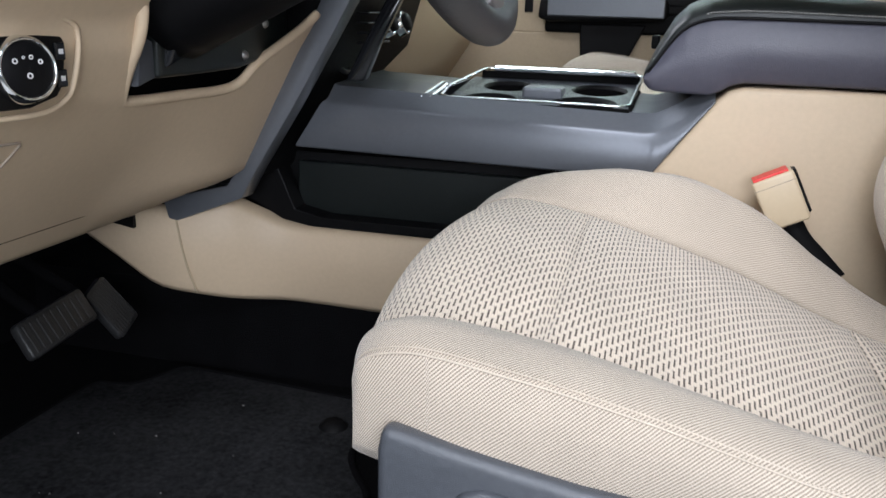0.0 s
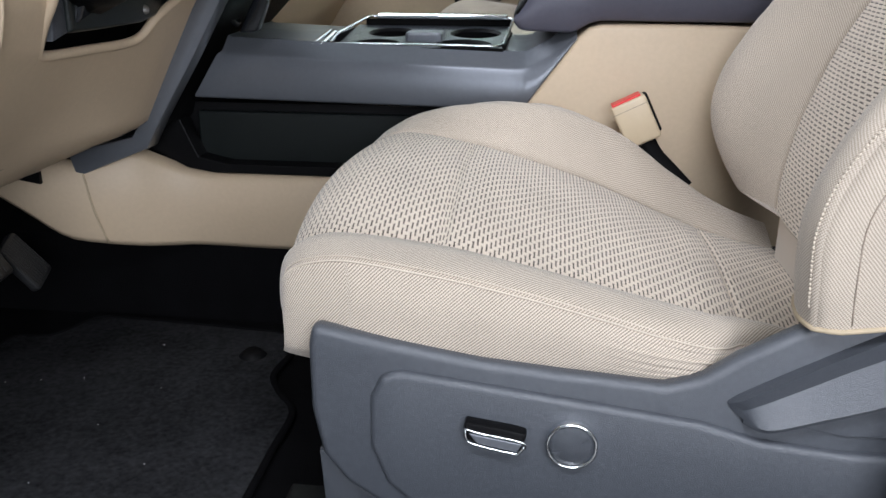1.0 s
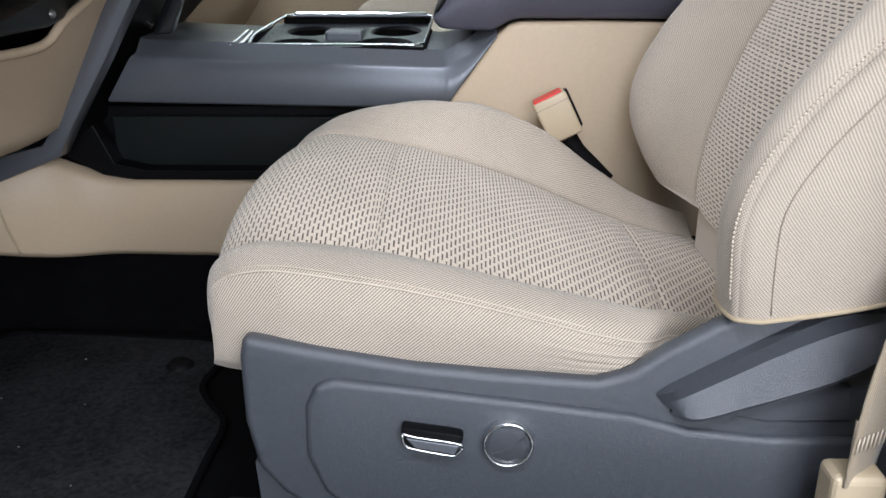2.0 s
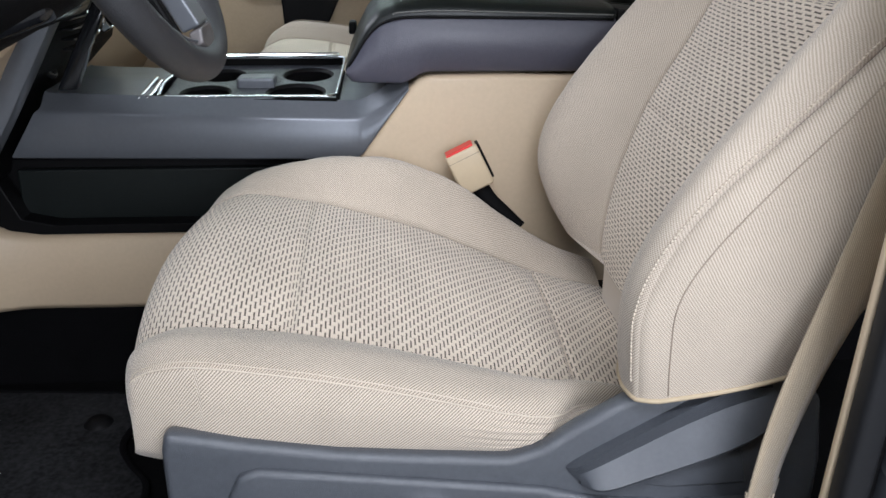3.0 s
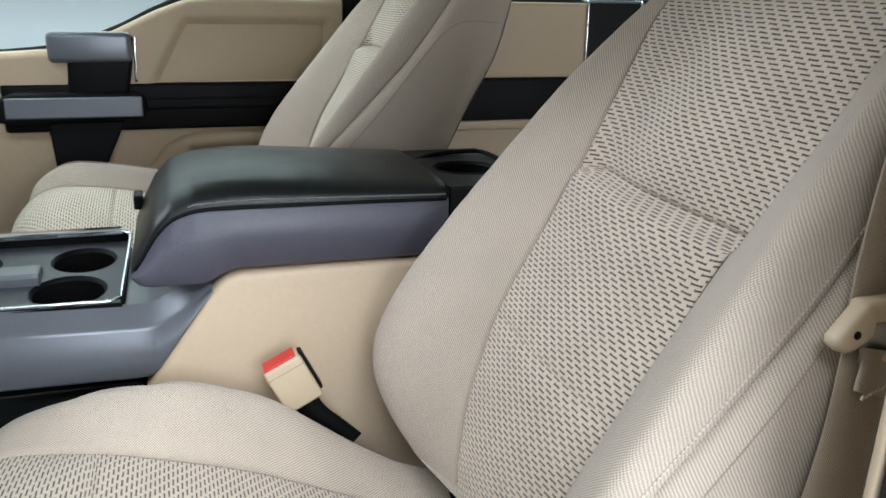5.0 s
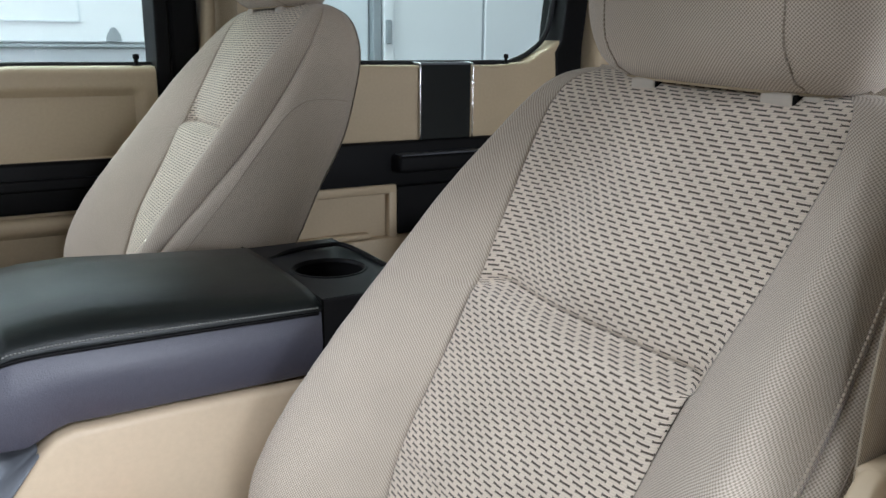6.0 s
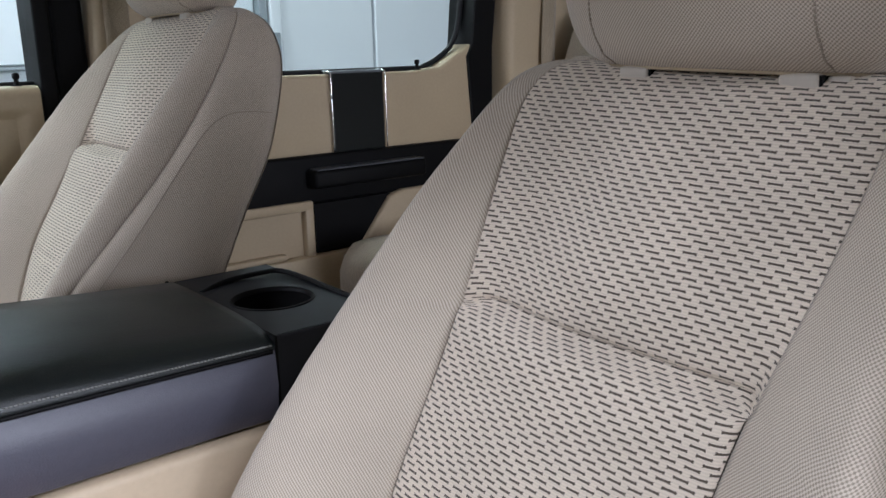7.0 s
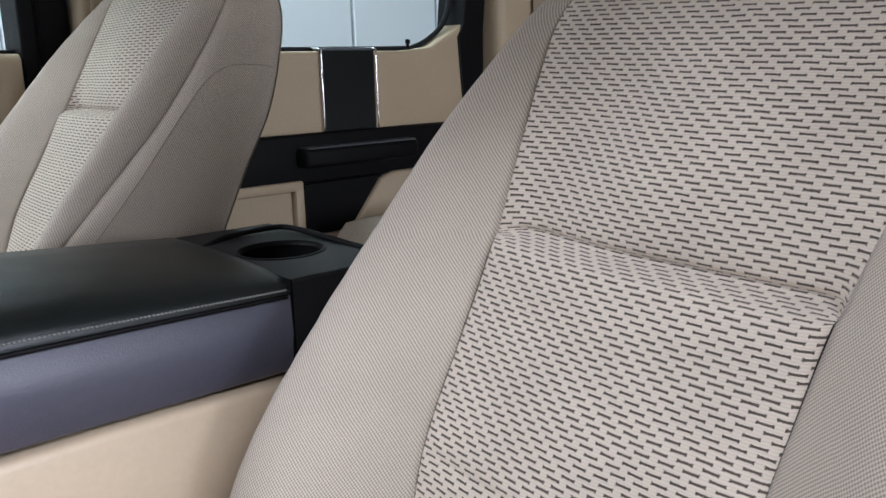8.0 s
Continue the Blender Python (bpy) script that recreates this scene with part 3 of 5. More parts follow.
    bm.faces.new([bm.verts[len(bm.verts) - 64 + i] for i in range(64)])
    bmesh.ops.recalc_face_normals(bm, faces=bm.faces[:])
    head = part("headrest", bm, WEAVE_CROSS, seat, "rounded woven beige cloth headrest")
    for s in (-1, 1):
        ln = []
        for r in hr[2:27]:
            front = [p for p in r if p[0] < 0.61]
            p = min(front, key=lambda c: abs(c[1] * side - hy - s * 0.094))
            others = sorted(front, key=lambda c: abs(c[1] * side - hy - s * 0.094))[:2]
            f = (abs(hy + s * 0.094) - abs(others[0][1])) / (abs(others[1][1]) - abs(others[0][1]))
            ln.append(tuple(a + (b - a) * f - (0.0004 if i == 0 else 0) for i, (a, b) in enumerate(zip(*others))))
        ln = catmull(ln, 60)
        bms = [tube([Vector(ln[i]).lerp(Vector(ln[i + 1]), 0.15), Vector(ln[i]).lerp(Vector(ln[i + 1]), 0.85)], 0.0009, 5) for i in range(59)]
        part("stitching", join(*bms), SEAM, head, "dark thread seam")
    for s in (-1, 1):
        y = (s * 0.071 + hy) * side
        h = lean * (s * 0.071 + hy)
        guide = part("headrest_guide", smooth_all(block(0.574, 0.606, y - 0.015, y + 0.015, 0.810 + h, 0.8235 + h, 0.003, 3)), GUIDE, seat, "pale plastic headrest guide", smooth=40)
        lo, hi = sorted((y - 0.016 * side, y - 0.034 * side))
        part("guide_slot", block(0.5755, 0.604, min(y - 0.0135 * side, y - 0.0165 * side), max(y - 0.0135 * side, y - 0.0165 * side), 0.811 + h, 0.822 + h, 0.0006), BLACK, guide)
        part("guide_collar", smooth_all(block(0.582, 0.612, lo, hi, 0.810 + h, 0.8215 + h, 0.003, 3)), GUIDE, guide)
        part("headrest_post", tube([(0.60, y, 0.80), (0.608, y, 0.85)], 0.006, 12), STEEL, seat)
    ring = [(0.5 * (p[0] + q[0]), 0.5 * (p[1] + q[1]), 0.5 * (p[2] + q[2])) for p, q in zip(hr[1], hr[2])]
    part("piping", tube(ring, 0.0022, 6, closed=True), HEM, head)
    return seat


SEAM = material("brown_thread", (0.33, 0.275, 0.22), 0.9)
HEM = material("tan_hem", (0.46, 0.37, 0.25), 0.7)
GUIDE = material("pale_plastic", (0.55, 0.49, 0.41), 0.5, vary=0.04)
DRIVER_Y = 0.797
driver = build_seat("driver_seat", (0, DRIVER_Y, 0), 1, "beige cloth driver seat with dashed inserts and grey power-seat trim", lean=0.036)
passenger = build_seat("passenger_seat", (-0.043, 2 * CENTRE - DRIVER_Y - 0.013, 0.085), -1, "beige cloth front passenger seat with dashed inserts", 0.022, 0.030, roll=-0.26)


def seat_trim():
    y0, y1 = 0.552 - DRIVER_Y, 0.574 - DRIVER_Y
    outline = [(-0.168, 0.256), (-0.10, 0.243), (-0.014, 0.229), (0.063, 0.222), (0.148, 0.216), (0.178, 0.226), (0.207, 0.248), (0.25, 0.274), (0.30, 0.297), (0.345, 0.305), (0.405, 0.296), (0.44, 0.27), (0.45, 0.20), (0.45, 0.08), (0.30, 0.045), (0.05, 0.045), (-0.09, 0.06), (-0.14, 0.092), (-0.163, 0.122), (-0.172, 0.17), (-0.172, 0.235)]
    body = part("side_trim", prism(outline, y0, y1, "y", 0.0085, 4), TRIM_GRAIN, driver, "slate grey grained plastic seat side cover", smooth=40)
    inner = [(-0.104, 0.212), (-0.086, 0.218), (0.0, 0.208), (0.10, 0.196), (0.18, 0.186), (0.23, 0.172), (0.30, 0.165), (0.40, 0.165), (0.43, 0.14), (0.43, 0.07), (0.30, 0.052), (0.05, 0.052), (-0.06, 0.066), (-0.10, 0.10), (-0.115, 0.14), (-0.114, 0.19)]
    part("trim_panel", prism(inner, y0 - 0.0075, y0 + 0.006, "y", 0.0066, 4), TRIM_GRAIN, body, smooth=60)
    # recline lever: an upper face that leans under and a broad lower face that leans out, with a valley between
    run = [((0.200, 0.206), (0.206, 0.197), (0.214, 0.188)), ((0.212, 0.215), (0.220, 0.204), (0.232, 0.187)), ((0.250, 0.238), (0.258, 0.224), (0.272, 0.199)), ((0.295, 0.264), (0.302, 0.248), (0.315, 0.214)), ((0.333, 0.284), (0.345, 0.268), (0.352, 0.229)), ((0.362, 0.290), (0.378, 0.279), (0.380, 0.248)), ((0.388, 0.286), (0.394, 0.279), (0.396, 0.270))]
    rows = []
    for i, (top, mid, low) in enumerate(run):
        f = 0.25 if i in (0, len(run) - 1) else 1.0
        line = [(top[0], y0 + 0.004, top[1] + 0.0015), (top[0], y0 - 0.012 * f, top[1]), (mid[0], y0 - 0.0065 * f, mid[1]), (low[0], y0 - 0.019 * f, low[1] + 0.004), (low[0], y0 - 0.017 * f, low[1]), (low[0], y0 + 0.006, low[1] - 0.0015)]
        rows.append(line)
    steps = [catmull([r[k] for r in rows], 40) for k in range(6)]
    lever = sheet([[tuple(c[i]) for c in steps] for i in range(40)])
    bmesh.ops.recalc_face_normals(lever, faces=lever.faces[:])
    part("recline_lever", lever, TRIM_GRAIN, driver, "wedge-shaped slate plastic recline lever", smooth=28)
    part("lever_pocket", prism([(0.252, 0.188), (0.345, 0.222), (0.368, 0.216), (0.376, 0.182), (0.30, 0.180)], y0 - 0.003, y0 + 0.002, "y", 0.0015), TRIM_GRAIN, body)
    part("base_cover", prism([(-0.172, 0.115), (-0.13, 0.10), (0.44, 0.08), (0.44, 0.0), (-0.165, 0.0)], y1 - 0.002, y1 + 0.012, "y", 0.003), SLATE, driver, "slate plastic lower seat base cover", smooth=40)
    # power switch: slanted bar with a chrome lip, and a round lumbar switch
    ys = y0 - 0.008
    def shrink(pts):
        return [(-0.026 + (x + 0.026) * 0.89, z + 0.0095) for x, z in pts]

    bar = [(-0.026, 0.170), (0.020, 0.1645), (0.034, 0.162), (0.036, 0.1595), (0.030, 0.143), (0.026, 0.1405), (-0.014, 0.1475), (-0.024, 0.153), (-0.027, 0.162)]
    sw = part("seat_switch", prism(shrink(bar), ys - 0.012, ys + 0.002, "y", 0.0025), BLACK, driver, "black power seat switch with a chrome lip", smooth=35)
    part("switch_face", prism(shrink([(-0.022, 0.160), (0.032, 0.1525), (0.027, 0.1435), (-0.013, 0.150)]), ys - 0.0135, ys - 0.011, "y", 0.001), SLATE_SMOOTH, sw)
    part("chrome_lip", tube([(x, ys - 0.0128, z) for x, z in shrink(((-0.0255, 0.164), (-0.0235, 0.1535), (-0.014, 0.1485), (0.0255, 0.1420), (0.0295, 0.1445), (0.0335, 0.1535), (-0.010, 0.1605), (-0.0255, 0.164)))], 0.0012, 8, 40), CHROME, sw)
    c = (0.0690, ys, 0.1595)
    kn = part("lumbar_switch", disc_ring([(0, 0.008), (0.015, 0.008), (0.0195, 0.006), (0.0205, 0.0)], c, (0, -1, 0)), SLATE, driver, "round slate lumbar switch in a chrome ring")
    part("chrome_ring", disc_ring([(0.0196, 0.001), (0.0200, 0.0078), (0.0216, 0.0090), (0.0230, 0.0070), (0.0234, 0.0)], c, (0, -1, 0)), CHROME, kn)
    for q in (0.5, 0.5 + math.pi):
        part("arrow_mark", prism([(c[0] + math.cos(q + d) * r, c[2] + math.sin(q + d) * r) for r, d in ((0.0175, -0.13), (0.0175, 0.13), (0.010, 0.0))], ys - 0.0086, ys - 0.0078, "y"), SLATE, kn)


seat_trim()

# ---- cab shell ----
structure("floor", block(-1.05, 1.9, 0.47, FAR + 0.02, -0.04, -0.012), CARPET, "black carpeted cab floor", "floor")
structure("door_sill", block(-1.05, 1.9, 0.33, 0.47, -0.14, 0.03, 0.012), BLACK, "black plastic sill cover of the open driver doorway", "sill")
structure("roof", block(-0.20, 1.95, 0.42, FAR + 0.02, 1.24, 1.30, 0.01), HEADLINER, "beige cloth headliner under the cab roof", "headliner")
# added out of view; its depth keeps the near lamp off the headrest
structure("roof_shade_rail", block(-0.20, 1.95, 0.40, 0.46, 1.15, 1.245, 0.02, 3), HEADLINER, "unseen beige roof rail, added to shade the driver headrest", "trim")
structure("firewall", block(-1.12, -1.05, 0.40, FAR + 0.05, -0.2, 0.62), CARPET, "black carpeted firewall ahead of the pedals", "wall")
structure("wall_rear", block(1.90, 1.95, 0.42, FAR + 0.05, -0.1, 0.86), BEIGE_SHADED, "beige rear cab wall behind the back bench", "wall")


def console():
    con = thing("centre_console", (0, 0, 0), "floor console with slate deck, beige sides and black armrest", "console")
    # beige lower side, flaring towards the pedals, with a sweep under the storage pocket
    xs = [-1.0, -0.85, -0.76, -0.702, -0.655, -0.60, -0.56, -0.525, -0.48, -0.40, -0.28, -0.10, 0.02, 0.12]
    tops = [0.40, 0.33, 0.285, 0.275, 0.27, 0.287, 0.268, 0.250, 0.244, 0.244, 0.244, 0.244, 0.244, 0.244]
    ys = [0.99, 1.00, 1.015, 1.025, 1.035, 1.060, 1.085, 1.100, 1.106, 1.108, 1.110, 1.110, 1.110, 1.110]
    lows = [0.36, 0.262, 0.197, 0.155, 0.144, 0.133, 0.127, 0.125, 0.123, 0.121, 0.12, 0.12, 0.12, 0.12]
    line = catmull(list(zip(xs, tops, ys, lows)), 60)
    rows = [[(x, y + 0.03, t + 0.002), (x, y + 0.008, t + 0.001), (x, y, t - 0.008), (x, y + 0.004, (t + lo) / 2), (x, y + 0.010, lo + 0.01), (x, y + 0.016, lo), (x, y + 0.05, lo)] for x, t, y, lo in line]
    side = part("lower_side", sheet(rows), BEIGE, con, "moulded beige plastic console flank")
    part("panel_joint", tube([(-0.656, 1.0345, 0.262), (-0.649, 1.0400, 0.20), (-0.638, 1.0500, 0.145)], 0.0018, 6, 12), HEM, side)
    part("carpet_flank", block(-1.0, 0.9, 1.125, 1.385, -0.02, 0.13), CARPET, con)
    core = part("core", block(-0.62, 0.52, 1.165, 1.345, 0.10, 0.350), BLACK, con)
    # storage pocket
    part("pocket_wall", block(-0.515, -0.02, 1.148, 1.172, 0.24, 0.338, 0.003), LEATHER, con, "glossy black side pocket wall")
    part("pocket_lip", prism([(-0.60, 0.290), (-0.56, 0.272), (-0.525, 0.254), (-0.48, 0.247), (-0.02, 0.247), (-0.02, 0.262), (-0.46, 0.262), (-0.505, 0.272), (-0.53, 0.33), (-0.60, 0.37)], 1.114, 1.15, "y", 0.002), BLACK, con)
    # slate deck
    rows = []
    for f in np.linspace(0, 1, 60):
        xr = -0.50 + f * 0.572
        a = float(np.interp(xr, [-0.5, -0.02, 0.0, 0.03, 0.072], [0.365, 0.357, 0.360, 0.402, 0.459]))
        b = float(np.interp(xr, [-0.5, -0.3, -0.02, 0.0, 0.03, 0.072], [0.433, 0.425, 0.416, 0.4165, 0.432, 0.464]))
        lean = max(0.0, 1 - f * 12)
        prof = [(1.150, a + 0.002, 0.0), (1.122, a - 0.001, 0.0), (1.1122, a + 0.0012, 0.0), (1.1098, a + 0.004, 0.0), (1.1255, b - 0.004, 0.034), (1.1268, b - 0.001, 0.038), (1.1290, b + 0.0012, 0.041), (1.1330, b + 0.0040, 0.042), (1.145, b + 0.0130, 0.042), (1.156, b + 0.0215, 0.042), (1.26, b + 0.026, 0.042), (1.37, b + 0.028, 0.042), (1.40, b, 0.04), (1.405, a, 0.0)]
        rows.append([(xr + s * lean, y, z) for y, z, s in prof])
    ahead = [r[9:] for r in rows if r[9][0] < -0.298]
    behind = [r[9:] for r in rows if r[9][0] > -0.040]
    part("deck", join(sheet([r[:10] for r in rows]), sheet(ahead), sheet(behind)), SLATE_SMOOTH, con, "satin slate plastic console deck")
    # tray with cup wells, tilted a little to the driver
    def tz(y):
        return 0.441 + (y - 1.155) * 0.112
    tray = part("cup_tray", tray_plate(tz), SLATE, con, "black cup holder tray in a chrome surround")
    rim = [(-0.036, 1.157), (-0.029, 1.385), (-0.285, 1.392), (-0.306, 1.235), (-0.298, 1.160)]
    pts = []
    for i in range(5):
        a, b = Vector(rim[i]), Vector(rim[(i + 1) % 5])
        for f in np.linspace(0.04, 0.96, 8):
            p = a.lerp(b, f)
            pts.append((p.x, p.y, tz(p.y) + 0.003))
    part("chrome_surround", tube(pts, 0.0028, 8, closed=True, flat=0.7), CHROME, tray)
    for x in (-0.309, -0.322):
        part("chrome_strip", tube([(x - 0.004, 1.153, tz(1.153) + 0.003), (x, 1.17, tz(1.17) + 0.004), (x, 1.262 - (x + 0.322) * 2.0, tz(1.26) + 0.004)], 0.0034, 8, 16, flat=0.6), CHROME, tray)
    part("chrome_strip", block(-0.27, -0.04, 1.379, 1.396, tz(1.385), tz(1.385) + 0.0095, 0.003), CHROME, tray)
    for x, y, r in WELLS:
        part("cup_rim", disc_ring([(r - 0.004, -0.004), (r - 0.001, 0.0015), (r + 0.003, 0.001), (r + 0.004, -0.002)], (x, y, tz(y) - 0.0125), (0, -0.11, 1)), BLACK, tray)
        part("cup_well", disc_ring([(r - 0.001, 0.0), (r - 0.003, -0.05), (r - 0.006, -0.058), (0, -0.060)], (x, y, tz(y) - 0.0135), (0, -0.11, 1)), WELL_BLACK, tray)
    part("divider", block(-0.198, -0.138, 1.250, 1.297, 0.435, 0.456, 0.005), SLATE_SMOOTH, tray)
    part("divider", block(-0.194, -0.130, 1.168, 1.180, 0.428, 0.442, 0.003), SLATE_SMOOTH, tray)
    for nm, bm in (("tray_wall", block(-0.29, -0.034, 1.384, 1.390, 0.43, tz(1.387), 0.001)), ("tray_wall", block(-0.036, -0.031, 1.158, 1.388, 0.425, 0.446, 0.001)), ("tray_wall", block(-0.29, -0.034, 1.154, 1.159, 0.425, 0.441, 0.001))):
        part(nm, bm, WELL_BLACK, tray)
    # beige rear housing
    out = [(-0.012, 0.346), (0.055, 0.437), (0.073, 0.462), (0.088, 0.475), (0.105, 0.480), (0.20, 0.481), (0.52, 0.476), (0.56, 0.46), (0.57, 0.30), (0.57, 0.02), (-0.012, 0.02)]
    part("rear_housing", prism(out, 1.1105, 1.40, "y", 0.008, 3), BEIGE, con, "beige plastic console housing beside the seat", smooth=40)
    # armrest
    arm = part("armrest_base", armrest_base(), SLATE_VINYL, con, "slate vinyl armrest body")
    part("armrest_lid", armrest_lid(), LEATHER, con, "black leather padded armrest lid")
    part("lid_seam", tube([(-0.014, 1.1145, 0.494), (-0.006, 1.1140, 0.505), (0.012, 1.1135, 0.533), (0.03, 1.113, 0.551), (0.056, 1.1125, 0.5605), (0.10, 1.1125, 0.5625), (0.25, 1.1125, 0.561), (0.366, 1.1125, 0.559)], 0.0022, 6, 40), BLACK, con)
    line = []
    for x in np.linspace(0.05, 0.366, 91):
        low, t, top = arm_section(x)
        line.append((x, 1.1126, t + (top - t) * 0.22))
    part("stitching", join(*[tube([Vector(line[i]).lerp(Vector(line[i + 1]), 0.15), Vector(line[i]).lerp(Vector(line[i + 1]), 0.85)], 0.0009, 5) for i in range(90)]), PALE_THREAD, con, "pale grey stitching")
    part("lid_gap", block(0.3695, 0.3725, 1.1125, 1.396, 0.486, 0.5735, 0.0008), WELL_BLACK, con)
    # rear cup holder behind the lid
    blk = part("rear_cup_block", join(block(0.372, 0.508, 1.1175, 1.3925, 0.478, 0.500, 0.003), block(0.372, 0.508, 1.1175, 1.123, 0.499, 0.5712, 0.002), block(0.372, 0.508, 1.387, 1.3925, 0.499, 0.5712, 0.002), block(0.372, 0.378, 1.122, 1.388, 0.499, 0.571, 0.002), block(0.500, 0.508, 1.122, 1.388, 0.499, 0.5712, 0.002)), RUBBER, con, "dark rear cup holder block")
    part("cup_plate", rear_cup(), RUBBER, blk)
    part("raised_rim", tube([(0.385, 1.322, 0.570), (0.42, 1.335, 0.575), (0.468, 1.332, 0.578), (0.494, 1.318, 0.5775), (0.501, 1.22, 0.5735), (0.502, 1.14, 0.5705)], 0.0045, 8, 40, flat=0.75), BLACK, blk)
    part("lid_latch", block(-0.020, -0.008, 1.330, 1.372, 0.514, 0.534, 0.003), BLACK, con, "black armrest latch")
    part("cup_well", disc_ring([(0.0455, 0.0), (0.042, -0.05), (0.03, -0.058), (0, -0.06)], (0.434, 1.238, 0.5715), (0, 0, 1)), WELL_BLACK, con)
    part("cup_rim", disc_ring([(0.0440, -0.004), (0.0455, 0.0015), (0.0485, 0.001), (0.050, -0.003)], (0.434, 1.238, 0.572), (0, 0, 1)), BLACK, con)
    return con


PALE_THREAD = material("grey_thread", (0.24, 0.24, 0.225), 0.8)
WELL_BLACK = material("matte_black_rubber", (0.004, 0.004, 0.004), 0.9, spec=0.1)
WELLS = [(-0.102, 1.227, 0.047), (-0.242, 1.227, 0.040), (-0.090, 1.324, 0.043), (-0.232, 1.324, 0.040)]


def plate_with_holes(x0, x1, y0, y1, holes, zf, thick, step=0.004):
    """A thin plate of cells with round holes cut out; zf gives its height."""
    nx, ny = max(2, round((x1 - x0) / step)), max(2, round((y1 - y0) / step))
    bm = bmesh.new()
    grid = {}

    def vert(i, j):
        if (i, j) not in grid:
            x, y = x0 + (x1 - x0) * i / nx, y0 + (y1 - y0) * j / ny
            for hx, hy, r in holes:
                d = math.hypot(x - hx, y - hy)
                if r - step * 0.75 < d < r + step * 0.75:
                    x, y = hx + (x - hx) * r / d, hy + (y - hy) * r / d
            grid[i, j] = bm.verts.new((x, y, zf(x, y)))
        return grid[i, j]

    for i in range(nx):
        for j in range(ny):
            x, y = x0 + (x1 - x0) * (i + 0.5) / nx, y0 + (y1 - y0) * (j + 0.5) / ny
            if any(math.hypot(x - hx, y - hy) < r for hx, hy, r in holes):
                continue
            bm.faces.new((vert(i, j), vert(i + 1, j), vert(i + 1, j + 1), vert(i, j + 1)))
    return bm


def tray_plate(tz):
    return plate_with_holes(-0.303, -0.033, 1.16, 1.388, WELLS, lambda x, y: tz(y) - 0.011, 0.004)


def rear_cup():
    return plate_with_holes(0.372, 0.505, 1.120, 1.390, [(0.434, 1.238, 0.0455)], lambda x, y: 0.572, 0.004, 0.003)


def arm_section(x):
    """Low edge, seam height and top height of the armrest at x."""
    t = np.interp(x, [-0.018, -0.006, 0.012, 0.03, 0.056, 0.10, 0.37], [0.490, 0.506, 0.534, 0.552, 0.5625, 0.5645, 0.561])
    top = np.interp(x, [-0.018, -0.006, 0.012, 0.03, 0.056, 0.09, 0.14, 0.37], [0.498, 0.527, 0.561, 0.579, 0.589, 0.594, 0.596, 0.579])
    low = np.interp(x, [-0.018, -0.010, 0.0, 0.062, 0.075, 0.088, 0.102, 0.37], [0.480, 0.472, 0.470, 0.468, 0.473, 0.481, 0.485, 0.484])
    return low, t, top


def armrest_base():
    rows = []
    for x in np.r_[np.linspace(-0.018, 0.11, 36), np.linspace(0.12, 0.37, 24)]:
        low, t, top = arm_section(x)
        rows.append([(x, 1.135, low + 0.001), (x, 1.121, low), (x, 1.1155, low + 0.004), (x, 1.1125, (low + t) / 2), (x, 1.1135, t - 0.003), (x, 1.1175, t), (x, 1.39, t), (x, 1.394, t - 0.003), (x, 1.396, (low + t) / 2), (x, 1.392, low + 0.004), (x, 1.37, low)])
    return sheet(rows)


def armrest_lid():
    rows = []
    for x in np.r_[np.linspace(-0.018, 0.11, 36), np.linspace(0.12, 0.370, 24)]:
        low, t, top = arm_section(x)
        h = top - t
        rows.append([(x, 1.1135, t - 0.001), (x, 1.1130, t + h * 0.12), (x, 1.1170, t + h * 0.40), (x, 1.129, t + h * 0.66), (x, 1.155, t + h * 0.87), (x, 1.20, t + h * 0.98), (x, 1.255, t + h * 1.02), (x, 1.32, t + h), (x, 1.37, t + h * 0.92), (x, 1.384, t + h * 0.68), (x, 1.393, t + h * 0.35), (x, 1.396, t)])
    bm = sheet(rows)
    bm.verts.ensure_lookup_table()
    n = 12
    bm.faces.new([bm.verts[i] for i in range(n)])
    bm.faces.new([bm.verts[len(bm.verts) - n + i] for i in range(n)])
    bmesh.ops.recalc_face_normals(bm, faces=bm.faces[:])
    return bm


console()


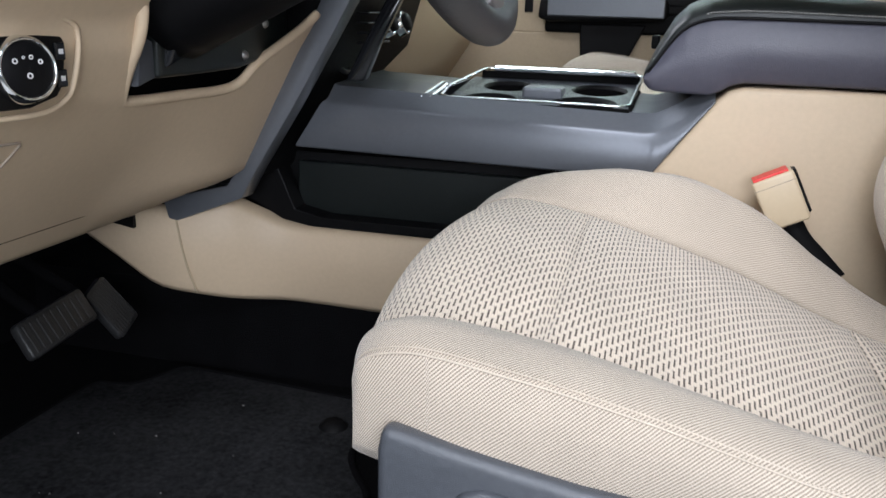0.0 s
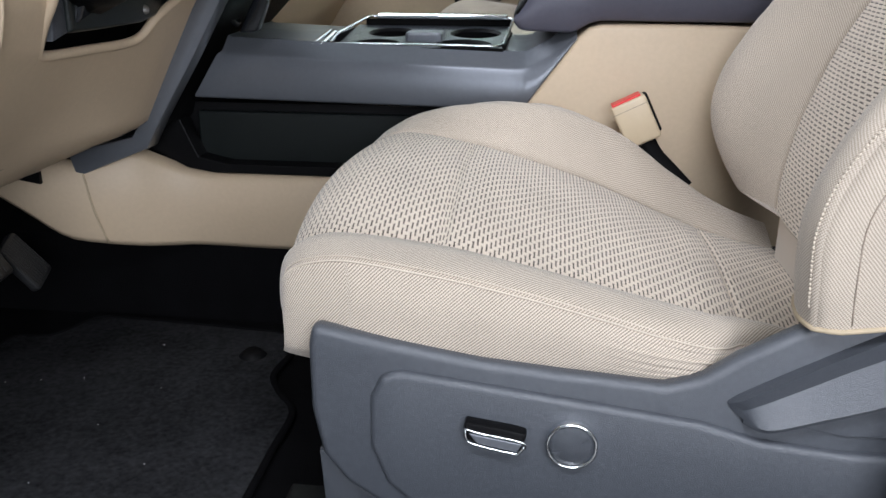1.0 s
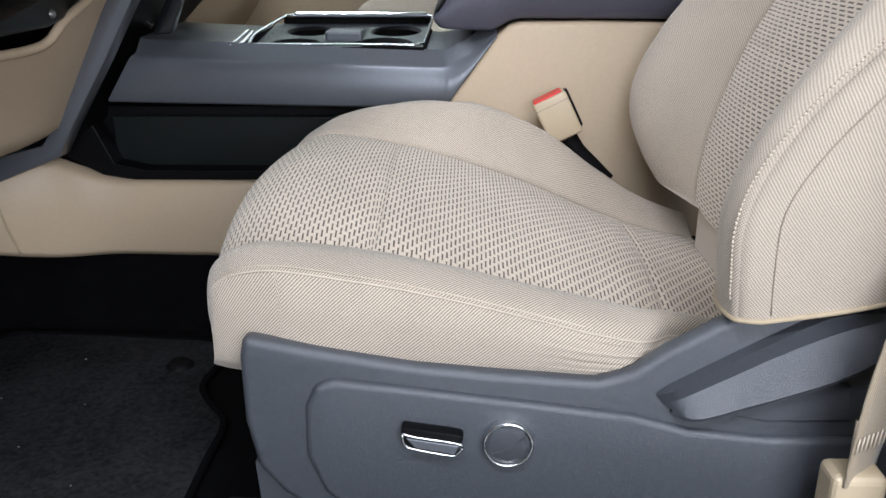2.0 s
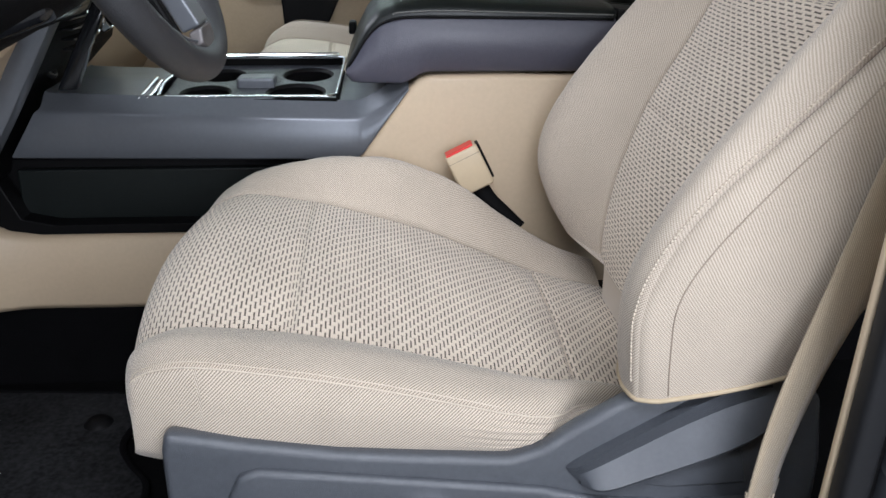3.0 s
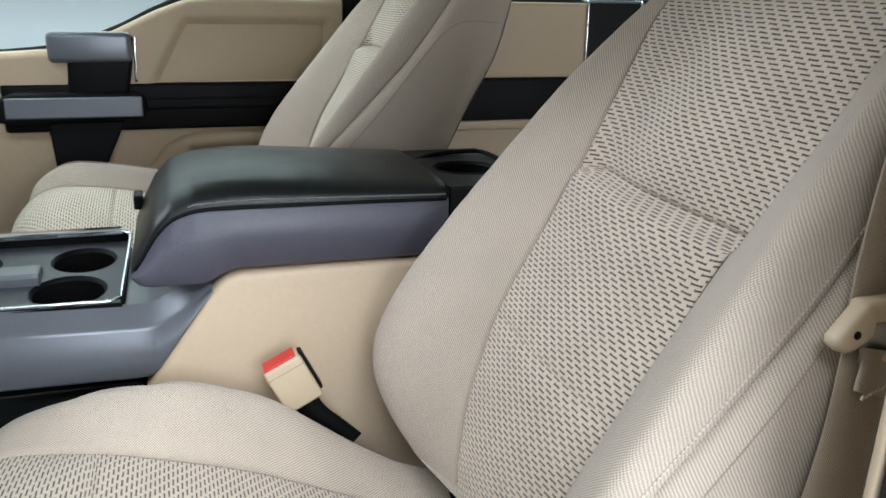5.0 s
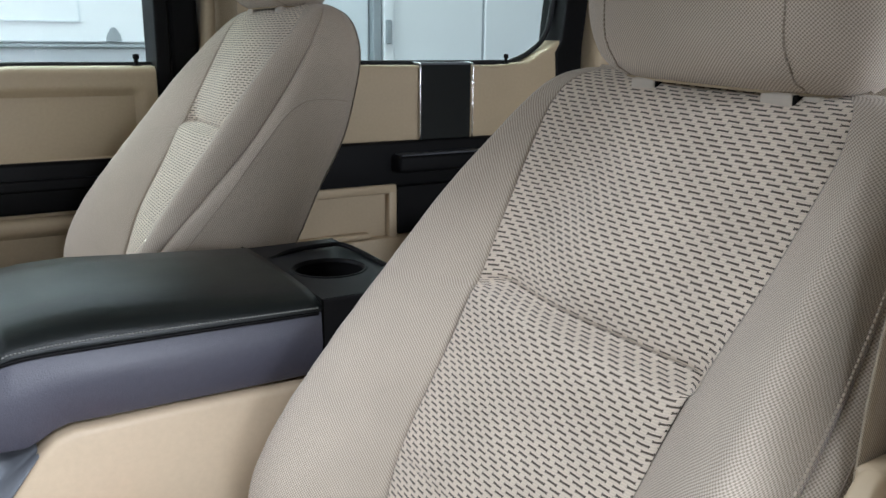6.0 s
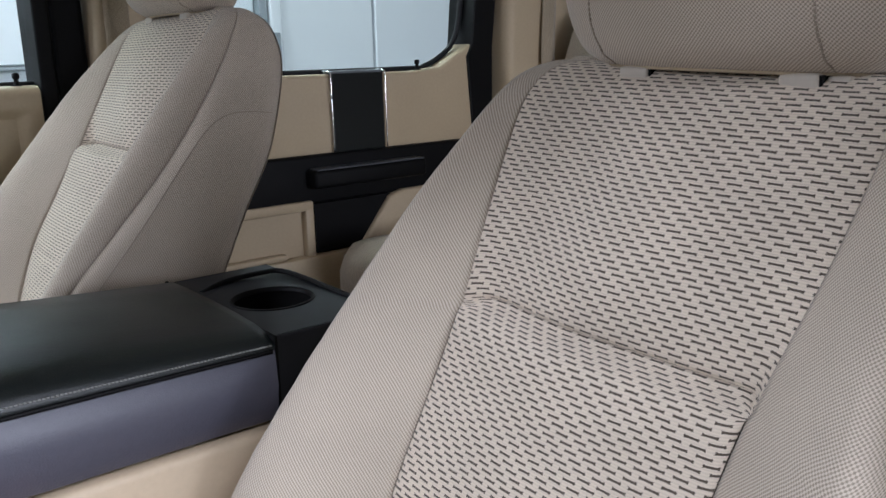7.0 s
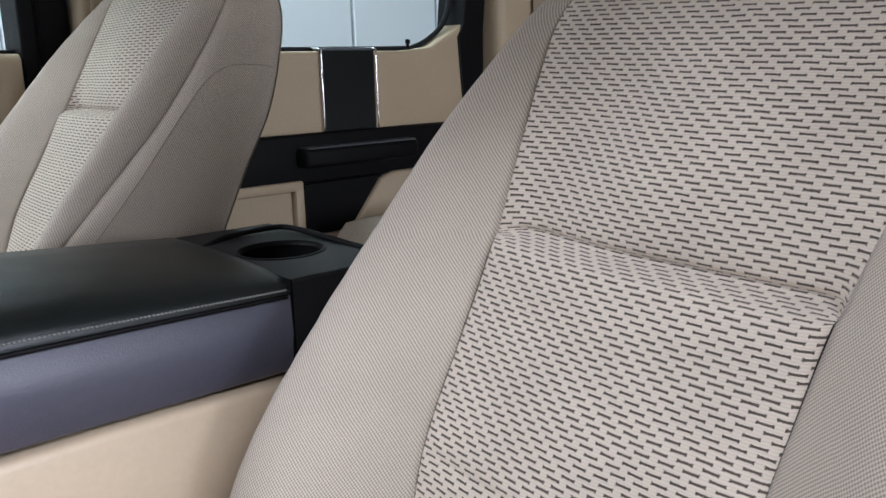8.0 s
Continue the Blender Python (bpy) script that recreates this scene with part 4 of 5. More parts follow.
def dashboard():
    dash = thing("dashboard", (0, 0, 0), "beige lower dashboard with slate centre stack trim", "dashboard")

    def dx(z):
        return float(np.interp(z, [0.305, 0.36, 0.42, 0.475, 0.52, 0.548, 0.558, 0.572, 0.59, 0.62, 0.75], [-0.622, -0.575, -0.525, -0.482, -0.458, -0.448, -0.438, -0.424, -0.418, -0.420, -0.45]))

    def dx2(z):
        return float(np.interp(z, [0.29, 0.305, 0.322, 0.343, 0.438, 0.505, 0.57], [-0.660, -0.630, -0.575, -0.540, -0.490, -0.454, -0.412]))

    def sx(y, z):
        f = max(0.0, min(1.0, (y - 0.76) / 0.26))
        f = f * f * (3 - 2 * f)
        return dx(z) * (1 - f) + dx2(z) * f

    def panel(y0, y1, top, ny, nz):
        rows = []
        for k in np.linspace(0, 1, nz):
            z = 0.305 + (top(y0) - 0.305) * k
            rows.append([(sx(y, 0.305 + (top(y) - 0.305) * k), y, 0.305 + (top(y) - 0.305) * k) for y in np.linspace(y0, y1(z), ny)])
        first = [(x - 0.05, y, z - 0.004) for x, y, z in rows[0]]
        second = [(x - 0.006, y, z - 0.006) for x, y, z in rows[0]]
        return sheet([first, second] + rows)

    def sill(y):
        return float(np.interp(y, [0.705, 0.87, 0.905, 0.922, 0.930, 0.938, 0.972, 1.008, 1.032], [0.469, 0.467, 0.469, 0.475, 0.486, 0.496, 0.515, 0.536, 0.556]))

    part("knee_panel", panel(0.36, lambda z: float(np.interp(z, [0.465, 0.478, 0.50, 0.56, 0.70], [0.705, 0.703, 0.697, 0.681, 0.668])), lambda y: 0.70, 20, 70), BEIGE, dash, "moulded beige plastic knee panel")
    part("knee_panel", panel(0.705, lambda z: 1.032, sill, 80, 20), BEIGE, dash)
    edge = [(dx(0.70) - 0.004, 0.670, 0.70), (dx(0.56) - 0.005, 0.682, 0.56), (dx(0.50) - 0.006, 0.698, 0.498), (dx(0.475) - 0.006, 0.706, 0.476), (dx(0.47) - 0.006, 0.722, 0.4685), (sx(0.82, 0.467) - 0.005, 0.82, 0.4665)] + [(sx(y, sill(y)) - 0.005, y, sill(y) - 0.001) for y in (0.87, 0.902, 0.919, 0.928, 0.936, 0.954, 0.972, 0.99, 1.008, 1.03)]
    part("panel_edge", tube(edge, 0.006, 10, 60), BEIGE, dash)
    part("bezel_lip", tube([(-0.4595, 0.47, 0.478), (-0.4585, 0.56, 0.476), (-0.457, 0.592, 0.485), (-0.455, 0.602, 0.50), (-0.451, 0.606, 0.530), (-0.449, 0.598, 0.546), (-0.449, 0.56, 0.551), (-0.449, 0.47, 0.549)], 0.0026, 8, 50), BEIGE, dash)
    part("column_cover", prism([(-0.52, 0.574), (-0.33, 0.576), (-0.28, 0.595), (-0.27, 0.66), (-0.52, 0.68)], 0.745, 0.875, "y", 0.012, 3), BLACK_GLOSS, dash, "black steering column cover", smooth=40)
    part("stack_blade", prism([(-0.424, 0.462), (-0.396, 0.464), (-0.372, 0.520), (-0.338, 0.585), (-0.358, 0.585), (-0.394, 0.520)], 1.112, 1.132, "y", 0.003, 2), BLACK_GLOSS, dash, "glossy black blade beside the stack", smooth=40)
    shroud = prism([(0.757, 0.64), (0.756, 0.558), (0.743, 0.500), (0.793, 0.511), (0.852, 0.532), (0.919, 0.556), (0.985, 0.579), (0.985, 0.64)], -0.60, -0.448, "x", 0.005, 3)
    for v in shroud.verts:
        v.co.x += 0.35 * (v.co.z - 0.53) - 0.010 * math.sin((v.co.y - 0.74) * 22)
    part("column_shroud", shroud, BLACK_GLOSS, dash, "black folded shroud under the column", smooth=40)
    plate = part("shroud_plate", prism([(0.735, 0.491), (0.80, 0.4905), (0.896, 0.4913), (0.935, 0.497), (1.02, 0.515), (1.02, 0.64), (0.735, 0.64)], -0.60, -0.464, "x", 0.005, 3), LEATHER, dash, "dark plate under the column", smooth=40)
    for y, z in ((0.905, 0.506), (0.957, 0.541)):
        part("bolt", disc_ring([(0, 0.004), (0.004, 0.0035), (0.006, 0.0)], (-0.464, y, z), (1, 0, 0), 14), STEEL, plate)
    part("column_flap", prism([(0.708, 0.484), (0.738, 0.491), (0.753, 0.521), (0.716, 0.534)], -0.60, -0.470, "x", 0.003, 2), SLATE, dash, "grey plastic flap beside the column", smooth=40)
    part("column_side", prism([(0.708, 0.50), (0.749, 0.50), (0.744, 0.66), (0.69, 0.66)], -0.60, -0.482, "x", 0.004, 2), SLATE, dash, "grey plastic trim beside the column", smooth=40)
    part("column_recess", block(-0.60, -0.54, 0.66, 1.0, 0.44, 0.72), BLACK, dash)
    part("recess_floor", block(-0.60, -0.515, 0.708, 0.95, 0.452, 0.462, 0.003), BLACK, dash)
    part("wire_notch", prism([(-0.752, 0.251), (-0.715, 0.264), (-0.716, 0.245)], 1.0168, 1.030, "y"), BLACK, dash, "dark gap where the panels meet")
    part("access_cover", tube([(dx(0.447) + 0.0006, 0.50, 0.447), (dx(0.447) + 0.0006, 0.582, 0.447), (dx(0.440) + 0.0006, 0.587, 0.440), (dx(0.405) + 0.0006, 0.568, 0.405), (dx(0.395) + 0.0006, 0.553, 0.395), (dx(0.39) + 0.0006, 0.48, 0.39)], 0.0014, 6, 40), SEAM, dash)
    # unseen top, kept low so light from ahead reaches the cup tray
    part("dash_top", block(-1.05, -0.47, 0.38, FAR, 0.67, 0.72, 0.02), BLACK, dash)
    part("under_cover", block(-1.02, -0.60, 0.42, 1.0, 0.33, 0.36), BLACK, dash)
    # centre stack
    part("stack_core", prism([(-0.60, 0.30), (-0.53, 0.33), (-0.50, 0.44), (-0.44, 0.50), (-0.385, 0.69), (-0.75, 0.69), (-0.75, 0.30)], 1.062, 1.45, "y", 0.006), BLACK, dash, "black centre stack", smooth=40)
    strip = [(-0.672, 0.292), (-0.664, 0.262), (-0.650, 0.260), (-0.545, 0.302), (-0.520, 0.345), (-0.462, 0.435), (-0.420, 0.505), (-0.382, 0.570), (-0.33, 0.68), (-0.37, 0.68), (-0.427, 0.560), (-0.470, 0.505), (-0.505, 0.438), (-0.550, 0.343), (-0.568, 0.318)]
    part("stack_trim", prism(strip, 1.028, 1.064, "y", 0.003, 2), SLATE_SMOOTH, dash, "slate satin trim blade of the centre stack", smooth=40)
    part("passenger_panel", prism([(-0.75, 0.30), (-0.60, 0.30), (-0.48, 0.48), (-0.45, 0.60), (-0.47, 0.69), (-0.75, 0.69)], 1.46, FAR - 0.02, "y", 0.01), BEIGE, dash, smooth=40)
    # headlamp switch
    bez = [(0.47, 0.484), (0.55, 0.482), (0.578, 0.488), (0.587, 0.497), (0.594, 0.530), (0.588, 0.538), (0.55, 0.542), (0.47, 0.538)]
    sw = part("light_switch_bezel", prism(bez, -0.470, -0.452, "x", 0.004, 2), BLACK, dash, "black headlamp switch panel", smooth=40)
    kc, ka = Vector((-0.453, 0.5405, 0.512)), Vector((1, -0.30, 0.12)).normalized()
    kn = part("switch_knob", disc_ring([(0.0, 0.0125), (0.0195, 0.0125), (0.0212, 0.011), (0.0215, 0.0)], kc, ka), BLACK, sw)
    part("chrome_ring", disc_ring([(0.0208, 0.0), (0.0210, 0.0132), (0.0225, 0.0138), (0.0246, 0.0105), (0.0262, 0.0)], kc, ka), CHROME, sw)
    side_v = Vector((0, 0, 1)).cross(ka).normalized()
    up_v = ka.cross(side_v)
    for a, b, r in ((-0.010, 0.006, 0.0022), (-0.003, 0.0085, 0.0012), (0.003, 0.0085, 0.0018), (0.010, 0.005, 0.0020), (0.0, -0.005, 0.0024)):
        c = kc + ka * 0.0126 + side_v * a + up_v * b
        part("mark", disc_ring([(r * 0.55, 0.0), (r * 0.55, 0.0004), (r, 0.0004), (r, 0.0)], c, ka, 12), WHITE_PRINT, kn)
    for z in (0.503, 0.524):
        part("side_button", block(-0.4525, -0.4495, 0.577, 0.588, z - 0.007, z + 0.007, 0.001), BLACK_GLOSS, sw)
        part("mark", block(-0.4496, -0.4490, 0.580, 0.585, z - 0.002, z + 0.002), WHITE_PRINT, sw)
    # climate knobs on the centre stack
    for y in (1.285, 1.355):
        c = Vector((-0.428, y, 0.536))
        part("climate_knob", disc_ring([(0, 0.020), (0.013, 0.020), (0.0145, 0.018), (0.015, 0.0)], c, (1, 0, 0.35)), BLACK, dash)
        part("chrome_ring", disc_ring([(0.015, 0.004), (0.0165, 0.014), (0.019, 0.012), (0.021, 0.0)], c, (1, 0, 0.35)), CHROME, dash)
    for k in range(4):
        part("vent_slat", block(-0.425, -0.405, 1.16, 1.25, 0.512 + k * 0.014, 0.515 + k * 0.014, 0.001), BLACK_GLOSS, dash)
    part("outlet", disc_ring([(0.0, 0.004), (0.012, 0.004), (0.014, 0.007), (0.018, 0.005), (0.019, 0.0)], (-0.475, 1.22, 0.478), (1, 0, 0.6)), BLACK_GLOSS, dash)
    return dash


dashboard()


def steering_wheel():
    tau, c, r = radians(25), Vector((-0.221, 0.782, 0.711)), 0.178
    wheel = thing("steering_wheel", c, "dark grey leather steering wheel with slate lower spoke", "steering wheel")
    n, up = Vector((math.cos(tau), 0, math.sin(tau))), Vector((-math.sin(tau), 0, math.cos(tau)))
    side = Vector((0, 1, 0))

    def at(a, b, h):
        return tuple(side * a + up * b + n * h)

    rim = [at(r * math.sin(q), -r * math.cos(q), 0) for q in np.linspace(0, 2 * math.pi, 72, endpoint=False)]
    part("rim", tube(rim, 0.0175, 16, closed=True, up=tuple(n)), RIM, wheel, "dark grey leather rim")
    hub = [[at(w * math.cos(q) * (1 - 0.12 * math.sin(q)), hgt * math.sin(q) - 0.026, d) for q in np.linspace(0, 2 * math.pi, 40, endpoint=False)] for w, hgt, d in ((0.075, 0.075, -0.05), (0.082, 0.080, -0.02), (0.080, 0.078, 0.005), (0.068, 0.066, 0.018), (0.03, 0.03, 0.022), (0.001, 0.001, 0.023))]
    part("airbag_cover", sheet(hub, closed=True), RIM, wheel, "padded slate airbag cover")
    for s in (-1, 1):
        sp = [at(a * s, b, h) for a, b, h in ((0.05, 0.025, -0.012), (0.17, 0.03, -0.006), (0.172, -0.01, -0.006), (0.05, -0.04, -0.012))]
        bm = bmesh.new()
        bm.faces.new([bm.verts.new(p) for p in sp])
        part("side_spoke", bm, BLACK, wheel, solid=0.014)
        for k in range(2):
            bm = bmesh.new()
            bm.faces.new([bm.verts.new(at(s * a, b, h)) for a, b, h in ((0.085, 0.02 - 0.026 * k, 0.004), (0.118, 0.022 - 0.026 * k, 0.004), (0.116, 0.0 - 0.026 * k, 0.004), (0.086, -0.003 - 0.026 * k, 0.004))])
            part("wheel_button", bm, BLACK_GLOSS, wheel, solid=0.006)
    def plate(pts, thick):
        bm = bmesh.new()
        top = [bm.verts.new(at(a, b, hh)) for a, b, hh in pts]
        low = [bm.verts.new(at(a, b, hh - thick)) for a, b, hh in pts]
        bm.faces.new(top)
        bm.faces.new(low[::-1])
        for q in range(len(pts)):
            bm.faces.new((top[q], low[q], low[(q + 1) % len(pts)], top[(q + 1) % len(pts)]))
        bmesh.ops.recalc_face_normals(bm, faces=bm.faces[:])
        bmesh.ops.bevel(bm, geom=bm.edges[:], offset=0.0025, segments=2, profile=0.5, affect="EDGES")
        return bm

    part("lower_spoke", plate([(-0.022, -0.080, 0.015), (0.034, -0.078, 0.014), (0.040, -0.142, 0.016), (-0.016, -0.144, 0.018)], 0.020), SLATE_SMOOTH, wheel, "slate satin lower spoke")
    part("spoke_cap", plate([(-0.017, -0.1455, 0.018), (0.041, -0.1435, 0.016), (0.044, -0.158, 0.013), (0.030, -0.168, 0.012), (-0.004, -0.169, 0.012), (-0.020, -0.160, 0.013)], 0.014), STEEL_DULL, wheel, "worn silver spoke end")
    part("spoke_bar", plate([(-0.064, -0.058, 0.002), (-0.050, -0.062, 0.004), (-0.040, -0.160, 0.006), (-0.052, -0.158, 0.004)], 0.012), BLACK, wheel)
    for s in (-1, 1):
        g = 0.030 if s > 0 else 0.0
        pad = part("switch_pad", plate([(s * (0.088 - g), 0.045, 0.010), (s * (0.124 - g), 0.040, 0.008), (s * (0.112 - g), -0.075, 0.008), (s * (0.088 - g), -0.078, 0.010)], 0.012), BLACK_GLOSS, wheel)
        if s > 0:
            part("chrome_edge", tube([at(0.056, 0.045, 0.0125), at(0.056, -0.02, 0.0125), at(0.053, -0.078, 0.0125)], 0.0018, 6, 10), CHROME, pad)
        for k in range(3):
            part("mark", tube([at(s * (0.098 - g), 0.02 - 0.03 * k, 0.0108), at(s * (0.106 - g), 0.019 - 0.03 * k, 0.0104)], 0.0012, 5), WHITE_PRINT, pad)
    arc = [at(0.157 * math.sin(q), -0.157 * math.cos(q), 0.008) for q in np.linspace(-1.05, 0.45, 30)]
    part("rim_edge", tube(arc, 0.0016, 6), SLATE_SMOOTH, wheel, "thin pale inner edge of the rim")
    part("column_shroud", tube([at(0, 0, -0.04), at(0, -0.01, -0.12), at(0, -0.015, -0.30)], 0.07, 20, 12), BLACK, wheel)
    return wheel


RIM = material("grey_rim_leather", (0.035, 0.036, 0.040), 0.5, vary=0.12, bump=0.3, bump_scale=700)
STEEL_DULL = material("worn_silver_plastic", (0.16, 0.15, 0.15), 0.45, metal=0.3)
steering_wheel()


def pedal(name, y0, y1, x, z0, z1, roll, label):
    p = thing(name, (x, (y0 + y1) / 2, z0), label, "pedal", "pedals")
    w, h = (y1 - y0) / 2, z1 - z0
    part("pad", prism([(-w, 0.004), (-w + 0.004, 0), (w - 0.004, 0), (w, 0.004), (w - 0.002, h - 0.004), (w - 0.006, h), (-w + 0.006, h), (-w + 0.002, h - 0.004)], -0.010, 0.004, "x", 0.003), PEDAL_RUBBER, p, "ribbed black rubber pad", smooth=40)
    for k in range(9):
        yy = -w + (k + 1) * 2 * w / 10
        part("rib", block(0.003, 0.0050, yy - w * 0.06, yy + w * 0.06, 0.006, h - 0.006, 0.001), PEDAL_RUBBER, p)
    part("arm", tube([(-0.01, 0, h * 0.6), (-0.05, 0, h + 0.05), (-0.10, 0, 0.38 - z0)], 0.009, 8, 12), CARPET, p)
    p.rotation_euler = (radians(roll), radians(-28), 0)
    return p


pedal("brake_pedal", 0.796, 0.926, -0.715, 0.134, 0.184, 5, "wide ribbed black rubber brake pedal")
pedal("accelerator_pedal", 0.958, 1.014, -0.712, 0.104, 0.186, 20, "narrow ribbed black rubber accelerator pedal")


def floor_mat():
    m = thing("floor_mat", (0, 0, -0.012), "black carpet floor mat with a bound edge and retainer", "floor mat")
    out = [(-0.80, 0.53), (-0.80, 0.80), (-0.795, 0.985), (-0.765, 1.005), (-0.735, 1.012), (-0.718, 1.045), (-0.700, 1.085), (-0.66, 1.092), (-0.42, 1.075), (-0.375, 1.070), (-0.345, 1.05), (-0.336, 1.00), (-0.342, 0.93), (-0.318, 0.88), (-0.284, 0.83), (-0.282, 0.74), (-0.28, 0.62), (-0.285, 0.545), (-0.32, 0.52), (-0.6, 0.515)]
    part("mat_carpet", prism(out, 0.001, 0.010, "z", 0.003, rounded=90), MAT_CLOTH, m, smooth=40)
    ring = catmull(out + [out[0]], 140)[:-1]
    part("binding", tube([(x, y, 0.009) for x, y in ring], 0.005, 8, closed=True, flat=0.8), CARPET, m, "black bound edge")
    part("retainer", disc_ring([(0, 0.018), (0.012, 0.018), (0.016, 0.014), (0.020, 0.011), (0.022, 0.008)], (-0.392, 0.985, 0), (0, 0, 1)), BLACK, m, "black plastic mat retainer")


floor_mat()


def crumbs():
    rnd = random.Random(4)
    bms = []
    for _ in range(13):
        x, y = rnd.uniform(-0.72, -0.33), rnd.uniform(0.60, 1.0)
        r = rnd.choice((0.0005, 0.0006, 0.0008, 0.0011))
        bm = bmesh.new()
        bmesh.ops.create_icosphere(bm, subdivisions=1, radius=r)
        bmesh.ops.transform(bm, matrix=Matrix.Translation((x, y, -0.0015 + r * 0.6)) @ Matrix.Diagonal((rnd.uniform(0.7, 1.6), 1, 0.7, 1)), verts=bm.verts[:])
        bms.append(bm)
    tagged(part("crumbs", join(*bms), WHITE_PRINT), "pale crumbs and lint lying on the floor mat", "crumbs", kind="stuff")


crumbs()


def buckle():
    b = thing("seat_belt_buckle", (0.155, 1.063, 0.36), "beige seat belt buckle with a red release button", "seat belt buckle")
    rot = Matrix.Rotation(radians(-26.5), 4, "Y")
    def turned(bm):
        bmesh.ops.transform(bm, matrix=rot, verts=bm.verts[:])
        return bm
    # local: x along the width, z along the length
    part("housing", turned(smooth_all(block(-0.025, 0.024, -0.017, 0.014, -0.036, 0.027, 0.004, 3))), BEIGE_BUCKLE, b, "smooth beige plastic housing", smooth=40)
    part("release_button", turned(block(-0.0225, 0.019, -0.0135, 0.011, 0.0245, 0.0300, 0.0015)), RED, b, "red release button")
    part("tongue_slot", turned(block(0.0205, 0.0275, -0.010, 0.010, -0.030, 0.026, 0.002)), BLACK, b)
    part("housing_groove", turned(block(-0.0245, 0.0235, -0.0173, -0.0160, 0.0155, 0.0163)), SEAM, b)
    part("stalk", ribbon([(0.014, 0, -0.03), (0.03, 0.0, -0.055), (0.05, 0.0, -0.075), (0.075, 0, -0.10)], 0.030, 0.005, lambda f: (0.8, 0, 0.6), 12), BLACK, b, "black webbing stalk")


BEIGE_BUCKLE = material("beige_buckle_plastic", (0.58, 0.47, 0.32), 0.38, vary=0.03)
buckle()


def belt():
    b = thing("seat_belt", (0.36, 0.50, 0.17), "beige webbing seat belt with a sliding tongue", "seat belt")
    o = Vector((0.36, 0.50, 0.17))
    lo = [Vector(p) - o for p in ((0.360, 0.495, 0.165), (0.367, 0.496, 0.24), (0.385, 0.499, 0.32), (0.424, 0.506, 0.43), (0.456, 0.517, 0.52), (0.472, 0.526, 0.592))]
    part("lap_webbing", ribbon([tuple(p) for p in lo], 0.046, 0.0018, lambda f: (1.0, max(0.0, 0.8 - 1.1 * f), 0.0), 40), BEIGE_BELT, b, "ribbed beige webbing")
    up = [Vector(p) - o for p in ((0.474, 0.533, 0.605), (0.481, 0.534, 0.68), (0.500, 0.528, 0.85), (0.522, 0.515, 1.05))]
    part("shoulder_webbing", ribbon([tuple(p) for p in up], 0.046, 0.0018, lambda f: (1.0, 0.12, 0.0), 30), BEIGE_BELT, b)
    # tongue: a lobe with a hole, an arm across the webbing and the folded loop under it
    lobe = [(0.429, 0.600), (0.432, 0.593), (0.440, 0.589), (0.448, 0.591), (0.456, 0.595), (0.462, 0.600), (0.462, 0.621), (0.454, 0.624), (0.446, 0.619), (0.437, 0.609)]
    tg = part("tongue", prism(lobe, 0.514, 0.528, "y", 0.0045, 3), BEIGE_BUCKLE, None, "beige moulded tongue", smooth=40)
    tg.parent, tg.location = b, -o
    for nm, bm, mt in (("tongue_arm", block(0.450, 0.506, 0.515, 0.532, 0.607, 0.6235, 0.0055, 3), BEIGE_BUCKLE), ("tongue_bar", block(0.458, 0.504, 0.517, 0.526, 0.5785, 0.584, 0.0025), BEIGE_BUCKLE), ("tongue_plate", block(0.460, 0.503, 0.522, 0.5245, 0.582, 0.609), STEEL), ("tongue_hole", disc_ring([(0.0028, 0.0), (0.0028, 0.0006), (0.0, 0.0006)], (0.4455, 0.5138, 0.6030), (0, -1, 0), 16), BLACK)):
        ob = part(nm, smooth_all(bm), mt, tg)
    fold = part("webbing_fold", ribbon([(0.476, 0.522, 0.586), (0.474, 0.519, 0.577), (0.471, 0.517, 0.567), (0.468, 0.515, 0.558)], 0.048, 0.004, lambda f: (1, 0.35, 0), 14), BEIGE_BELT, None, "stitched webbing fold")
    fold.parent, fold.location = b, -o
    for k in range(9):
        f = k / 8
        part("stitch", tube([(0.450 + 0.040 * f, 0.5065 + 0.014 * f, 0.561), (0.453 + 0.040 * f, 0.5075 + 0.014 * f, 0.563)], 0.0011, 5), STITCH, fold)
    lower = part("webbing_end", ribbon([(-0.001, -0.006, -0.012), (0.002, -0.005, 0.02), (0.004, -0.0045, 0.05)], 0.0455, 0.0024, lambda f: (1.0, 0.8 - 0.25 * f, 0.0), 12), BEIGE_BELT, b, "sewn double webbing end")
    for k in range(7):
        part("stitch", tube([(-0.014 + 0.005 * k, -0.0195 + 0.0030 * k, 0.022), (-0.012 + 0.005 * k, -0.0183 + 0.0030 * k, 0.036)], 0.0008, 5), STITCH, lower)
    an = part("anchor_cover", block(-0.026, 0.020, -0.018, 0.016, -0.10, -0.002, 0.007, 3), BEIGE_BUCKLE, b, "beige plastic anchor cover")


belt()


